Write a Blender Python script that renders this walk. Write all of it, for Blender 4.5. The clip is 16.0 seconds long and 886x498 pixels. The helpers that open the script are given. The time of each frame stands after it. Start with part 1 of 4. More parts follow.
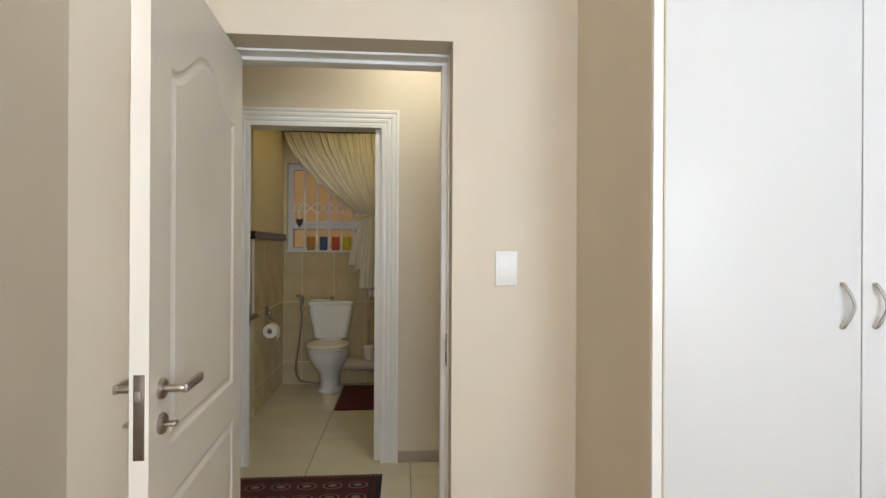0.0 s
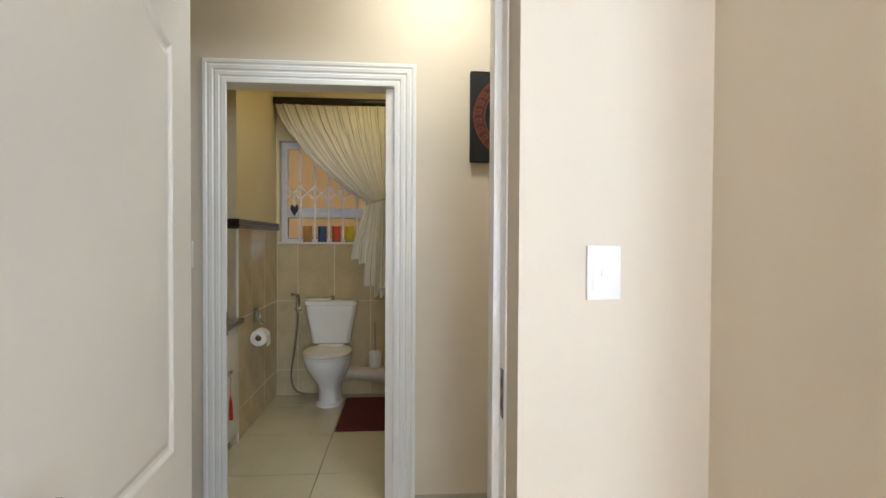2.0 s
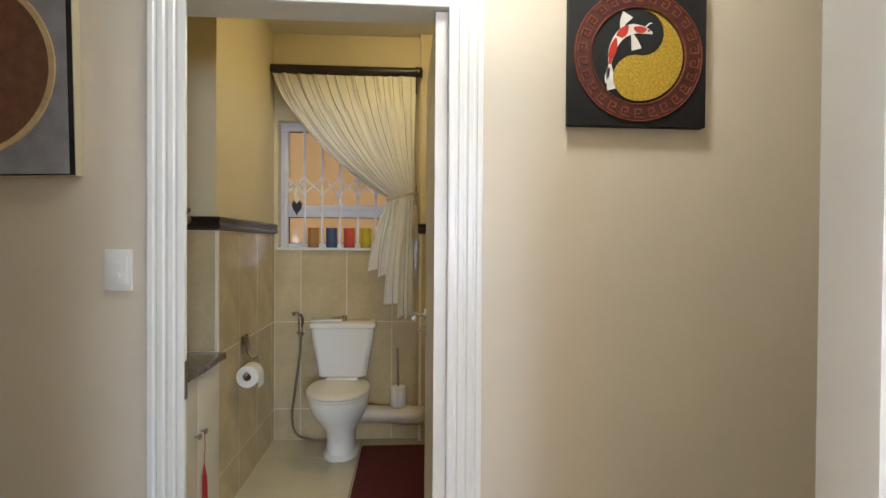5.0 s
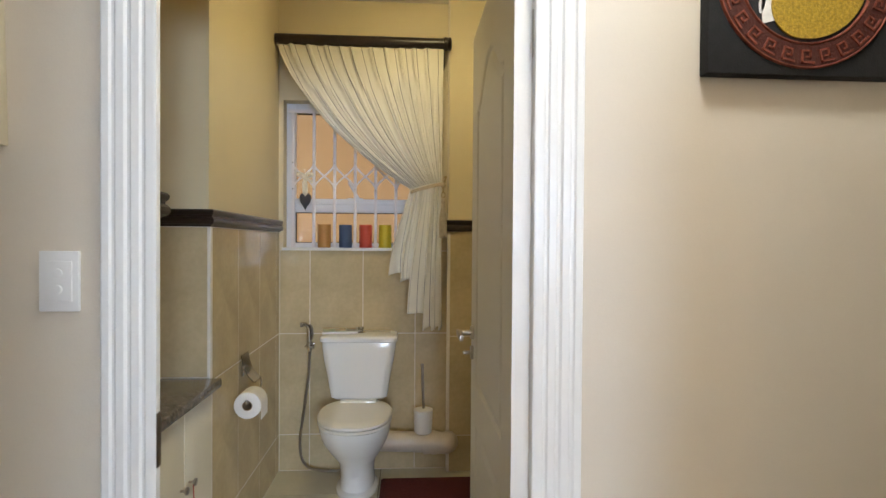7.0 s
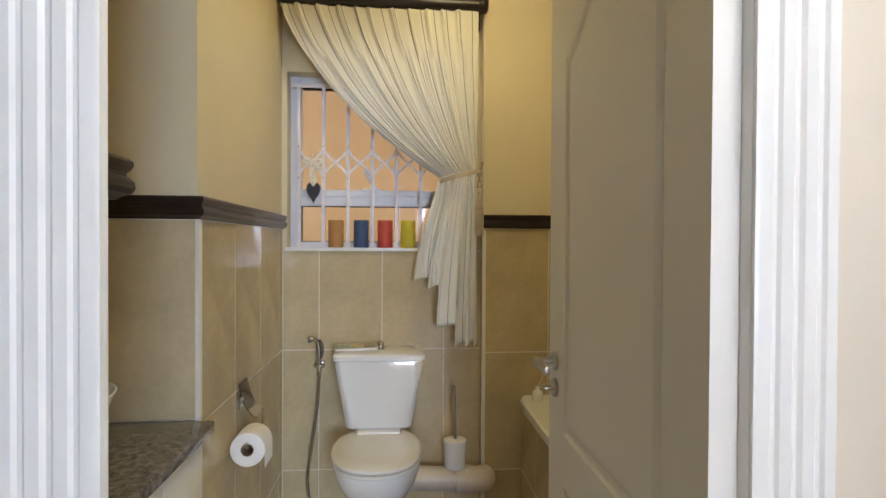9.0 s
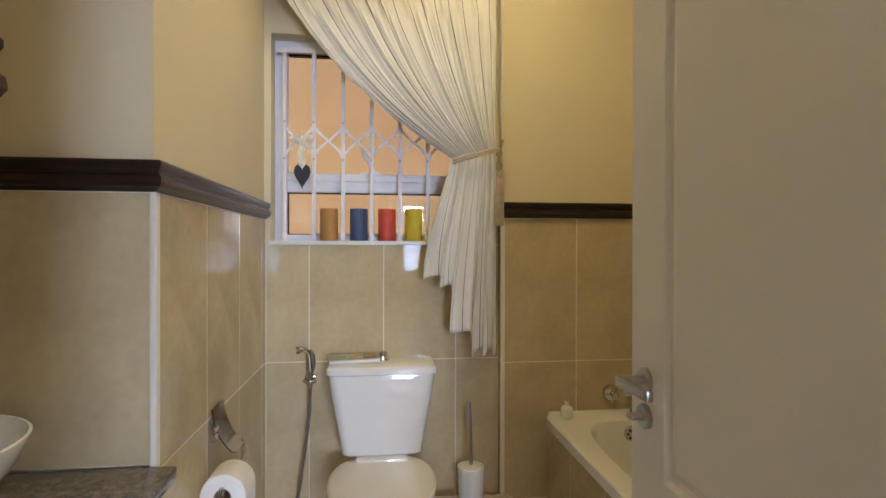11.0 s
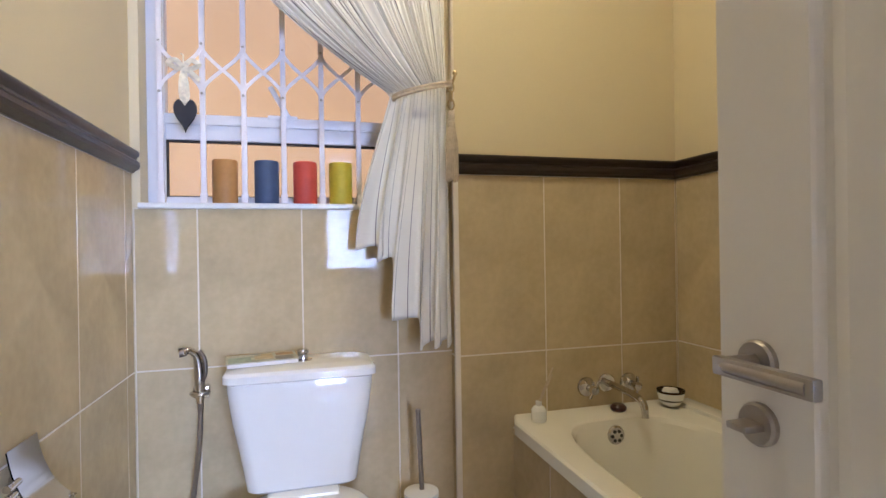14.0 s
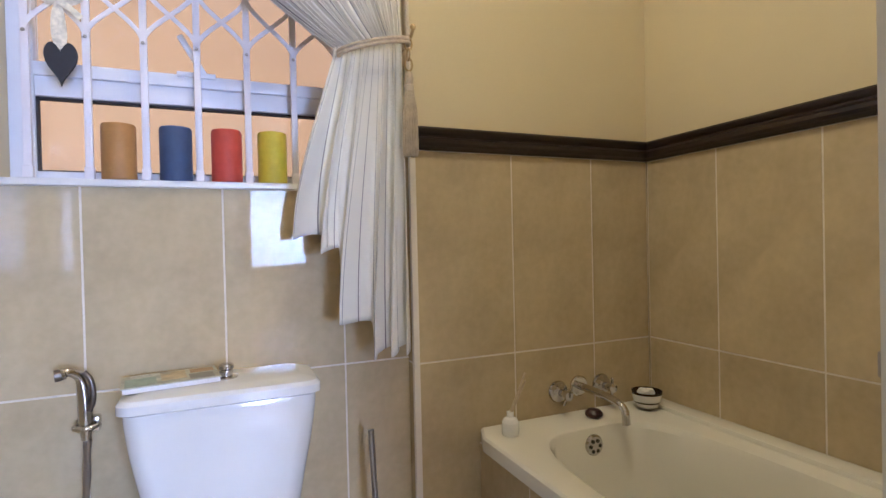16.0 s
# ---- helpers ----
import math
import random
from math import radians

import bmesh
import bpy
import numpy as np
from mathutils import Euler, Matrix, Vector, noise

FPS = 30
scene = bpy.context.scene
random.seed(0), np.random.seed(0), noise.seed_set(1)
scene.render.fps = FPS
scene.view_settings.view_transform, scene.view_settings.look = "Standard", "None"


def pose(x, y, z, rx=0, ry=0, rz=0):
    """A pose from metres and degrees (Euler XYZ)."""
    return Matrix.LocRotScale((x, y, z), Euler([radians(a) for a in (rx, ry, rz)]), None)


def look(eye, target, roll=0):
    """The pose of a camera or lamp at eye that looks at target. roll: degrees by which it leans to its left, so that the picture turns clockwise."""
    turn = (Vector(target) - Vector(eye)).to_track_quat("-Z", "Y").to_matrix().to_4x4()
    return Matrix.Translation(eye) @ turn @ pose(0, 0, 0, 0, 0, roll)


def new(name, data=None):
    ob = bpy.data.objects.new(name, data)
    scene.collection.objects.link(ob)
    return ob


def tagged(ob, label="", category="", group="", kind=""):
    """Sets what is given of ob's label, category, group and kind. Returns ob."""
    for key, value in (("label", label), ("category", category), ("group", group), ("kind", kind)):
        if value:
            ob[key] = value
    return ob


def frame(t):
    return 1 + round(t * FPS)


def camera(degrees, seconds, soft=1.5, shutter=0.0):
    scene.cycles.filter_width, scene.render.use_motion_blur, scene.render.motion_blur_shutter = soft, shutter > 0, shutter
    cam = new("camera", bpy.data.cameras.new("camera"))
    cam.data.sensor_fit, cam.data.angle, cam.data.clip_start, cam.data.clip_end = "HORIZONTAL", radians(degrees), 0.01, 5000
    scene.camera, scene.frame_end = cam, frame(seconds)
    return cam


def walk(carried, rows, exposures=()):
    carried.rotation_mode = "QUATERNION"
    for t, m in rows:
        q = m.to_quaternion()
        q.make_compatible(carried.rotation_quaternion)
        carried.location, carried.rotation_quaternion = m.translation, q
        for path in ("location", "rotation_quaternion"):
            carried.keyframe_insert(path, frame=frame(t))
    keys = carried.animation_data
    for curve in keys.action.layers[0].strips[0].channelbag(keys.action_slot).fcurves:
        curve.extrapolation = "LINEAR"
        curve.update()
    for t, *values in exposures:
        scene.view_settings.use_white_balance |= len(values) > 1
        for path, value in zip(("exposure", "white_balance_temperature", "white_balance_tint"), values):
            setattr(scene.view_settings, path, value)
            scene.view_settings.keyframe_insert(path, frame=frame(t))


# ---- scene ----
cam = camera(81.2, 16.0)
PATH = [
    (0, (-0.295, 2.368, 1.279), (-0.138, 4.361, 1.279), 0.3),
    (0.5, (-0.306, 2.523, 1.293), (-0.154, 4.518, 1.291), 0.2),
    (1, (-0.332, 2.696, 1.29), (-0.184, 4.69, 1.288), 0.1),
    (1.5, (-0.355, 2.859, 1.298), (-0.197, 4.852, 1.276), 0.1),
    (2, (-0.375, 3.03, 1.284), (-0.222, 5.024, 1.248), 0.3),
    (2.5, (-0.412, 3.215, 1.291), (-0.267, 5.209, 1.258), 0.4),
    (3, (-0.44, 3.358, 1.289), (-0.299, 5.352, 1.258), 0.4),
    (3.5, (-0.444, 3.495, 1.29), (-0.309, 5.49, 1.261), 0.4),
    (4, (-0.463, 3.647, 1.294), (-0.333, 5.643, 1.268), 0.4),
    (6.5, (-0.649, 4.282, 1.295), (-0.514, 6.278, 1.273), 0.4),
    (7, (-0.68, 4.403, 1.293), (-0.551, 6.398, 1.268), 0.4),
    (7.5, (-0.741, 4.553, 1.286), (-0.602, 6.548, 1.266), 0.3),
    (8, (-0.778, 4.662, 1.290), (-0.636, 6.656, 1.270), 0.4),
    (8.5, (-0.815, 4.767, 1.288), (-0.664, 6.761, 1.264), 0.4),
    (11, (-0.954, 5.234, 1.234), (-0.715, 7.22, 1.228), 0.1),
    (11.5, (-0.960, 5.316, 1.216), (-0.684, 7.295, 1.207), 0.1),
    (12, (-0.969, 5.407, 1.197), (-0.65, 7.381, 1.197), -0.2),
    (12.5, (-0.964, 5.472, 1.174), (-0.606, 7.438, 1.181), -0.5),
    (13, (-0.960, 5.541, 1.151), (-0.545, 7.493, 1.156), -0.6),
    (13.5, (-0.957, 5.621, 1.134), (-0.486, 7.565, 1.136), -0.8),
    (14, (-0.938, 5.694, 1.116), (-0.417, 7.623, 1.113), -0.9),
    (14.5, (-0.917, 5.763, 1.101), (-0.337, 7.677, 1.1), -1.0),
    (15, (-0.92, 5.835, 1.086), (-0.276, 7.728, 1.085), -1.2),
    (15.5, (-0.933, 5.902, 1.089), (-0.224, 7.772, 1.075), -1.3),
    (16, (-0.941, 5.957, 1.097), (-0.162, 7.799, 1.074), -1.3),
]
EXPOSE = [(0.0, -0.40, 6900, 13), (2.0, 0.04, 6350, 13), (4.0, 0.22, 6350, 14), (6.4, 0.80, 6050, 16), (7.0, 0.70, 6000, 16), (7.6, 0.62, 5950, 16), (8.7, 0.80, 5850, 17), (11.0, 0.94, 5750, 21), (12.0, 0.90, 5550, 23), (13.5, 1.38, 5150, 27), (15.0, 1.44, 4980, 28), (16.0, 1.38, 4920, 29)]
walk(cam, [(t, look(eye, target, roll)) for t, eye, target, roll in PATH], EXPOSE)

# ---- light ----
world = bpy.data.worlds.new("sky")
scene.world = world
world.use_nodes = True
_n = world.node_tree.nodes
_sky = _n.new("ShaderNodeTexSky")
_sky.sky_type, _sky.sun_disc = "NISHITA", False
_sky.sun_elevation, _sky.sun_rotation = radians(58), radians(200)
world.node_tree.links.new(_sky.outputs["Color"], _n["Background"].inputs["Color"])
_n["Background"].inputs["Strength"].default_value = 0.10


def lamp(name, kind, energy, color, m, **more):
    data = bpy.data.lights.new(name, kind)
    data.energy, data.color = energy, color
    for key, value in more.items():
        if key == "size":
            data.size = value
        elif key == "size_y":
            data.shape, data.size_y = "RECTANGLE", value
        elif key == "angle":
            data.angle = value
    ob = new(name, data)
    ob.matrix_world = m
    return ob


SUN = 2.3
lamp("sun", "SUN", SUN, (1.0, 0.93, 0.82), look((0, 0, 10), (1.9, 5.0, 10 - 8.4)), angle=radians(0.5))
WINDOW_LIGHT = 124.0  # for each square metre of window
BED_WINDOWS = ((-0.55, 0.42), (0.80, 2.05))
SILL_Z, HEAD_Z = 0.74, 2.10
for a, b in BED_WINDOWS:
    lamp("bedroom_window_daylight", "AREA", WINDOW_LIGHT * (b - a) * (HEAD_Z - SILL_Z), (0.67, 0.83, 1.0), look(((a + b) / 2, -0.78, (SILL_Z + HEAD_Z) / 2), ((a + b) / 2, 3.0, (SILL_Z + HEAD_Z) / 2 - 0.06)), size=b - a, size_y=HEAD_Z - SILL_Z)
HALL_GLOW, BATH_GLOW, BED_GLOW = 44.0, 22.0, 66.0


# ---- materials ----
def material(name, color, rough=0.5, metal=0.0, scale=8.0, vary=0.06, fine=120.0, bump=0.02, coat=0.0, piece=0.0):
    """A surface with two scales of variation in tone, fine relief, and a shift of tone from piece to piece."""
    m = bpy.data.materials.new(name)
    m.use_nodes = True
    nodes, links = m.node_tree.nodes, m.node_tree.links
    b = nodes["Principled BSDF"]
    b.inputs["Roughness"].default_value, b.inputs["Metallic"].default_value = rough, metal
    b.inputs["Coat Weight"].default_value = coat
    at = nodes.new("ShaderNodeTexCoord")
    tones = []
    for s, d in ((scale, 4.0), (fine, 2.0)):
        n = nodes.new("ShaderNodeTexNoise")
        n.inputs["Scale"].default_value, n.inputs["Detail"].default_value = s, d
        links.new(at.outputs["Object"], n.inputs["Vector"])
        tones.append(n)
    mix = nodes.new("ShaderNodeMath")
    mix.operation = "MULTIPLY_ADD"
    mix.inputs[1].default_value = 0.7
    links.new(tones[0].outputs["Fac"], mix.inputs[0])
    low = nodes.new("ShaderNodeMath")
    low.operation, low.inputs[1].default_value = "MULTIPLY", 0.3
    links.new(tones[1].outputs["Fac"], low.inputs[0])
    links.new(low.outputs[0], mix.inputs[2])
    ramp = nodes.new("ShaderNodeMapRange")
    ramp.inputs["From Min"].default_value, ramp.inputs["From Max"].default_value = 0.3, 0.7
    ramp.inputs["To Min"].default_value, ramp.inputs["To Max"].default_value = 1 - vary, 1 + vary
    links.new(mix.outputs[0], ramp.inputs["Value"])
    last = ramp.outputs["Result"]
    if piece:
        info = nodes.new("ShaderNodeObjectInfo")
        rnd = nodes.new("ShaderNodeMapRange")
        rnd.inputs["To Min"].default_value, rnd.inputs["To Max"].default_value = 1 - piece, 1 + piece
        links.new(info.outputs["Random"], rnd.inputs["Value"])
        mul = nodes.new("ShaderNodeMath")
        mul.operation = "MULTIPLY"
        links.new(last, mul.inputs[0])
        links.new(rnd.outputs["Result"], mul.inputs[1])
        last = mul.outputs[0]
    tint = nodes.new("ShaderNodeVectorMath")
    tint.operation = "SCALE"
    tint.inputs[0].default_value = color
    links.new(last, tint.inputs["Scale"])
    links.new(tint.outputs["Vector"], b.inputs["Base Color"])
    if bump:
        bp = nodes.new("ShaderNodeBump")
        bp.inputs["Strength"].default_value, bp.inputs["Distance"].default_value = bump * 10 if bump < 0.1 else 1.0, 0.002
        links.new(tones[1].outputs["Fac"], bp.inputs["Height"])
        links.new(bp.outputs["Normal"], b.inputs["Normal"])
    return m


def glowing(name, color, strength):
    m = bpy.data.materials.new(name)
    m.use_nodes = True
    b = m.node_tree.nodes["Principled BSDF"]
    b.inputs["Base Color"].default_value = (*color, 1)
    b.inputs["Emission Color"].default_value, b.inputs["Emission Strength"].default_value = (*color, 1), strength
    return m


PAINT = material("wall paint", (0.66, 0.585, 0.475), 0.65, scale=2.5, vary=0.03, fine=260, bump=0.010)
BATH_PAINT = material("pale yellow wall paint", (0.67, 0.58, 0.38), 0.6, scale=2.5, vary=0.03, fine=260, bump=0.010)
CEILING = material("ceiling paint", (0.80, 0.78, 0.73), 0.8, scale=3, vary=0.02)
TILE = material("beige wall tile", (0.52, 0.425, 0.258), 0.015, scale=6, vary=0.15, fine=40, bump=0.0, piece=0.05)
TILE.node_tree.nodes["Principled BSDF"].inputs["Specular IOR Level"].default_value = 0.15
GROUT = material("cream grout", (0.76, 0.70, 0.60), 0.8, scale=30, vary=0.08)
TRIM = material("white tile trim", (0.74, 0.70, 0.62), 0.3, scale=20, vary=0.03, bump=0)
FLOOR = material("cream floor tile", (0.60, 0.56, 0.43), 0.16, scale=4, vary=0.06, fine=60, bump=0.0, piece=0.03)
FLOOR_GROUT = material("floor grout", (0.22, 0.19, 0.14), 0.9, scale=30, vary=0.1)
SKIRT = material("grey tile skirting", (0.36, 0.31, 0.25), 0.35, scale=10, vary=0.08)
WOOD_FLOOR = material("bedroom laminate", (0.33, 0.18, 0.065), 0.35, scale=3, vary=0.15, fine=60)
DOOR_WHITE = material("white door enamel", (0.74, 0.71, 0.65), 0.38, scale=4, vary=0.02, fine=150, bump=0.008)
FRAME_WHITE = material("white frame gloss", (0.80, 0.79, 0.76), 0.3, scale=6, vary=0.02, bump=0.006)
MELAMINE = material("white melamine", (0.66, 0.66, 0.66), 0.42, scale=3, vary=0.01, bump=0.004)
CABINET = material("cream cabinet paint", (0.70, 0.66, 0.54), 0.4, scale=5, vary=0.03, bump=0.005)
DADO = material("espresso stained wood", (0.018, 0.011, 0.009), 0.28, scale=14, vary=0.35, fine=160, bump=0.01)
STEEL = material("brushed steel", (0.40, 0.37, 0.33), 0.30, 1.0, scale=30, vary=0.05, fine=300, bump=0.01)
CHROME = material("chrome", (0.60, 0.58, 0.56), 0.10, 1.0, scale=20, vary=0.02, bump=0)
BRASS = material("aged brass", (0.45, 0.34, 0.17), 0.3, 1.0, scale=40, vary=0.1, bump=0)
DARK_STEEL = material("dark lock steel", (0.20, 0.17, 0.14), 0.4, 1.0, scale=40, vary=0.1)
CERAMIC = material("white ceramic glaze", (0.80, 0.80, 0.78), 0.06, scale=3, vary=0.01, bump=0, coat=0.3)
ACRYLIC = material("white acrylic", (0.82, 0.80, 0.73), 0.14, scale=3, vary=0.015, bump=0)
SEAT = material("cream seat plastic", (0.76, 0.74, 0.68), 0.2, scale=3, vary=0.01, bump=0)
PIPE = material("cream drain pipe", (0.56, 0.49, 0.40), 0.35, scale=12, vary=0.08)
PAPER = material("white toilet paper", (0.82, 0.80, 0.76), 0.95, scale=40, vary=0.04, fine=250, bump=0.05)
CARDBOARD = material("brown card", (0.30, 0.20, 0.11), 0.9)
GRANITE = material("dark grey granite", (0.115, 0.095, 0.075), 0.12, scale=55, vary=0.85, fine=220, bump=0)
ALU = material("white window aluminium", (0.76, 0.76, 0.80), 0.35, scale=8, vary=0.02, bump=0)
BAR = material("white burglar bar paint", (0.78, 0.74, 0.76), 0.4, scale=20, vary=0.03, bump=0.006)
# rubber of the seals; its black also stands in for shade inside holes
SEAL_AND_SHADE = material("black rubber and hole shade", (0.015, 0.015, 0.016), 0.6)
PLASTIC = material("white plastic", (0.80, 0.79, 0.77), 0.32, scale=10, vary=0.01, bump=0)
MAT = material("dark red cotton pile", (0.085, 0.010, 0.012), 0.95, scale=60, vary=0.25, fine=500, bump=0.08)
ORANGE = material("ochre outside plaster", (0.58, 0.37, 0.16), 0.9, scale=2, vary=0.08, fine=50, bump=0.05)
GROUND = material("outside paving", (0.30, 0.27, 0.23), 0.9, scale=4, vary=0.15)
ROPE = material("beige rope", (0.52, 0.43, 0.30), 0.9, scale=60, vary=0.2, fine=300, bump=0.08)
BLACK_SLATE = material("black painted wood", (0.016, 0.015, 0.020), 0.6, scale=30, vary=0.2)
RIBBON = material("cream spotted ribbon", (0.72, 0.66, 0.52), 0.8, scale=90, vary=0.3)
RED_THREAD = material("red tassel thread", (0.45, 0.03, 0.02), 0.8, scale=60, vary=0.2)
CANVAS_BLACK = material("black canvas paint", (0.009, 0.009, 0.010), 0.85, scale=40, vary=0.3, fine=300, bump=0.06)
COPPER_DARK = material("dark bronze paint", (0.085, 0.022, 0.016), 0.5, 0.2, scale=50, vary=0.35, fine=200, bump=0.08)
COPPER = material("copper relief paint", (0.27, 0.075, 0.045), 0.42, 0.3, scale=50, vary=0.35, fine=200, bump=0.08)
GOLD = material("gold textured paint", (0.52, 0.35, 0.040), 0.42, 0.35, scale=150, vary=0.45, fine=320, bump=0.095)
RED_PAINT = material("red paint", (0.50, 0.035, 0.02), 0.5, scale=40, vary=0.15)
WHITE_PAINT = material("white paint", (0.75, 0.73, 0.70), 0.5, scale=40, vary=0.12)
GREY_CANVAS = material("blue grey canvas", (0.27, 0.27, 0.31), 0.7, scale=14, vary=0.25, fine=200, bump=0.05)
BROWN_CANVAS = material("rust brown paint", (0.17, 0.075, 0.045), 0.6, scale=25, vary=0.3, fine=200, bump=0.06)
CREAM_EDGE = material("raw canvas edge", (0.55, 0.48, 0.33), 0.8)
TAN_RING = material("tan ring paint", (0.52, 0.38, 0.20), 0.6, scale=30, vary=0.15)
GLASS = bpy.data.materials.new("window glass")
GLASS.use_nodes = True
_g = GLASS.node_tree.nodes["Principled BSDF"]
_g.inputs["Transmission Weight"].default_value, _g.inputs["Roughness"].default_value, _g.inputs["IOR"].default_value = 1.0, 0.0, 1.45


def cloth(name, color, stripe, count):
    """Woven cotton with thin dark stripes that run down the cloth."""
    m = material(name, color, 0.9, scale=6, vary=0.05, fine=400, bump=0.06)
    nodes, links = m.node_tree.nodes, m.node_tree.links
    b = nodes["Principled BSDF"]
    uv = nodes.new("ShaderNodeUVMap")
    sep = nodes.new("ShaderNodeSeparateXYZ")
    links.new(uv.outputs["UV"], sep.inputs[0])
    mul = nodes.new("ShaderNodeMath")
    mul.operation, mul.inputs[1].default_value = "MULTIPLY", count
    links.new(sep.outputs["X"], mul.inputs[0])
    fr = nodes.new("ShaderNodeMath")
    fr.operation = "FRACT"
    links.new(mul.outputs[0], fr.inputs[0])
    near = nodes.new("ShaderNodeMath")
    near.operation, near.inputs[1].default_value, near.inputs[2].default_value = "COMPARE", 0.5, 0.028
    links.new(fr.outputs[0], near.inputs[0])
    mix = nodes.new("ShaderNodeMix")
    mix.data_type = "RGBA"
    old = b.inputs["Base Color"].links[0].from_socket
    links.new(near.outputs[0], mix.inputs["Factor"])
    links.new(old, mix.inputs["A"])
    mix.inputs["B"].default_value = (*stripe, 1)
    links.new(mix.outputs["Result"], b.inputs["Base Color"])
    b.inputs["Sheen Weight"].default_value = 0.1
    return m


CURTAIN = cloth("cream striped cotton", (0.72, 0.69, 0.61), (0.17, 0.15, 0.15), 15)


def wax(name, color):
    m = material(name, color, 0.58, scale=25, vary=0.12, fine=90, bump=0.01)
    m.node_tree.nodes["Principled BSDF"].inputs["Subsurface Weight"].default_value = 0.1
    m.node_tree.nodes["Principled BSDF"].inputs["Subsurface Scale"].default_value = 0.01
    return m


# ---- shapes ----
def box(bm, x0, x1, y0, y1, z0, z1, bevel=0.0):
    made = bmesh.ops.create_cube(bm, size=1.0)["verts"]
    for v in made:
        v.co = Vector((x0 + (v.co.x + 0.5) * (x1 - x0), y0 + (v.co.y + 0.5) * (y1 - y0), z0 + (v.co.z + 0.5) * (z1 - z0)))
    if bevel:
        edges = list({e for v in made for e in v.link_edges})
        bmesh.ops.bevel(bm, geom=edges, offset=bevel, segments=2, affect="EDGES", profile=0.6)
    return bm


def boxed(x0, x1, y0, y1, z0, z1, bevel=0.0):
    return box(bmesh.new(), x0, x1, y0, y1, z0, z1, bevel)


def lathe(profile, m=Matrix(), steps=32, bm=None):
    """Turns (radius, height) points round the z axis of m."""
    bm = bm or bmesh.new()
    rings = []
    for r, z in profile:
        if r < 1e-5:
            rings.append([bm.verts.new(m @ Vector((0, 0, z)))])
        else:
            rings.append([bm.verts.new(m @ Vector((r * math.cos(a), r * math.sin(a), z))) for a in (2 * math.pi * k / steps for k in range(steps))])
    for a, b in zip(rings, rings[1:]):
        for k in range(steps):
            q = [a[k % len(a)], a[(k + 1) % len(a)], b[(k + 1) % len(b)], b[k % len(b)]]
            q = list(dict.fromkeys(q))
            if len(q) > 2:
                bm.faces.new(q)
    bmesh.ops.recalc_face_normals(bm, faces=bm.faces)
    return bm


def tube(points, radius, steps=12, bm=None, flat=None, caps=True):
    """A round (or flat: width, height) section along smooth points."""
    bm = bm or bmesh.new()
    pts = [Vector(p) for p in points]
    rings, up = [], None
    for i, p in enumerate(pts):
        d = (pts[min(i + 1, len(pts) - 1)] - pts[max(i - 1, 0)]).normalized()
        if up is None:
            up = d.orthogonal().normalized() if flat is None else (Vector((0, 1, 0)) - d * d.y).normalized()
        up = (up - d * up.dot(d)).normalized()
        side = d.cross(up)
        ring = []
        r = radius(i / max(1, len(pts) - 1)) if callable(radius) else radius
        for k in range(steps):
            a = 2 * math.pi * k / steps
            if flat:
                c, s = math.cos(a + math.pi / 4), math.sin(a + math.pi / 4)
                off = side * (flat[0] / 2 * (1 if c > 0 else -1)) + up * (flat[1] / 2 * (1 if s > 0 else -1))
            else:
                off = side * (r * math.cos(a)) + up * (r * math.sin(a))
            ring.append(bm.verts.new(p + off))
        rings.append(ring)
    for a, b in zip(rings, rings[1:]):
        for k in range(steps):
            bm.faces.new((a[k], a[(k + 1) % steps], b[(k + 1) % steps], b[k]))
    if caps:
        bm.faces.new(rings[0])
        bm.faces.new(rings[-1])
    bmesh.ops.recalc_face_normals(bm, faces=bm.faces)
    return bm


def bend(points, n=24):
    """A smooth line (Catmull-Rom) through a few points."""
    p = [Vector(q) for q in points]
    p = [2 * p[0] - p[1], *p, 2 * p[-1] - p[-2]]
    out = []
    for i in range(1, len(p) - 2):
        for k in range(n):
            t = k / n
            a, b, c, d = p[i - 1 : i + 3]
            out.append(0.5 * (2 * b + (c - a) * t + (2 * a - 5 * b + 4 * c - d) * t * t + (3 * b - a - 3 * c + d) * t ** 3))
    return out + [p[-2]]


def slab(outline, depth, m, bm=None, bevel=0.0):
    """A flat plate: (x, y) outline in the plane of m, with depth along its z."""
    bm = bm or bmesh.new()
    lo = [bm.verts.new(m @ Vector((x, y, 0))) for x, y in outline]
    hi = [bm.verts.new(m @ Vector((x, y, depth))) for x, y in outline]
    n = len(lo)
    faces = [bm.faces.new(lo[::-1]), bm.faces.new(hi)] + [bm.faces.new((lo[k], lo[(k + 1) % n], hi[(k + 1) % n], hi[k])) for k in range(n)]
    if bevel:
        bmesh.ops.bevel(bm, geom=list(faces[1].edges), offset=bevel, segments=2, affect="EDGES")
    bmesh.ops.recalc_face_normals(bm, faces=bm.faces)
    return bm


def smooth(me, angle=29):
    me.polygons.foreach_set("use_smooth", [True] * len(me.polygons))
    me.set_sharp_from_angle(angle=radians(angle))


def mesh(name, bm, mat, flat=False):
    me = bpy.data.meshes.new(name)
    bm.to_mesh(me)
    bm.free()
    me.materials.append(mat)
    if not flat:
        smooth(me)
    return me


def base(name, loc, label, category, group="", kind=""):
    ob = new(name)
    ob.location, ob.empty_display_size = loc, 0.05
    bpy.context.view_layer.update()
    return tagged(ob, label, category, group, kind)


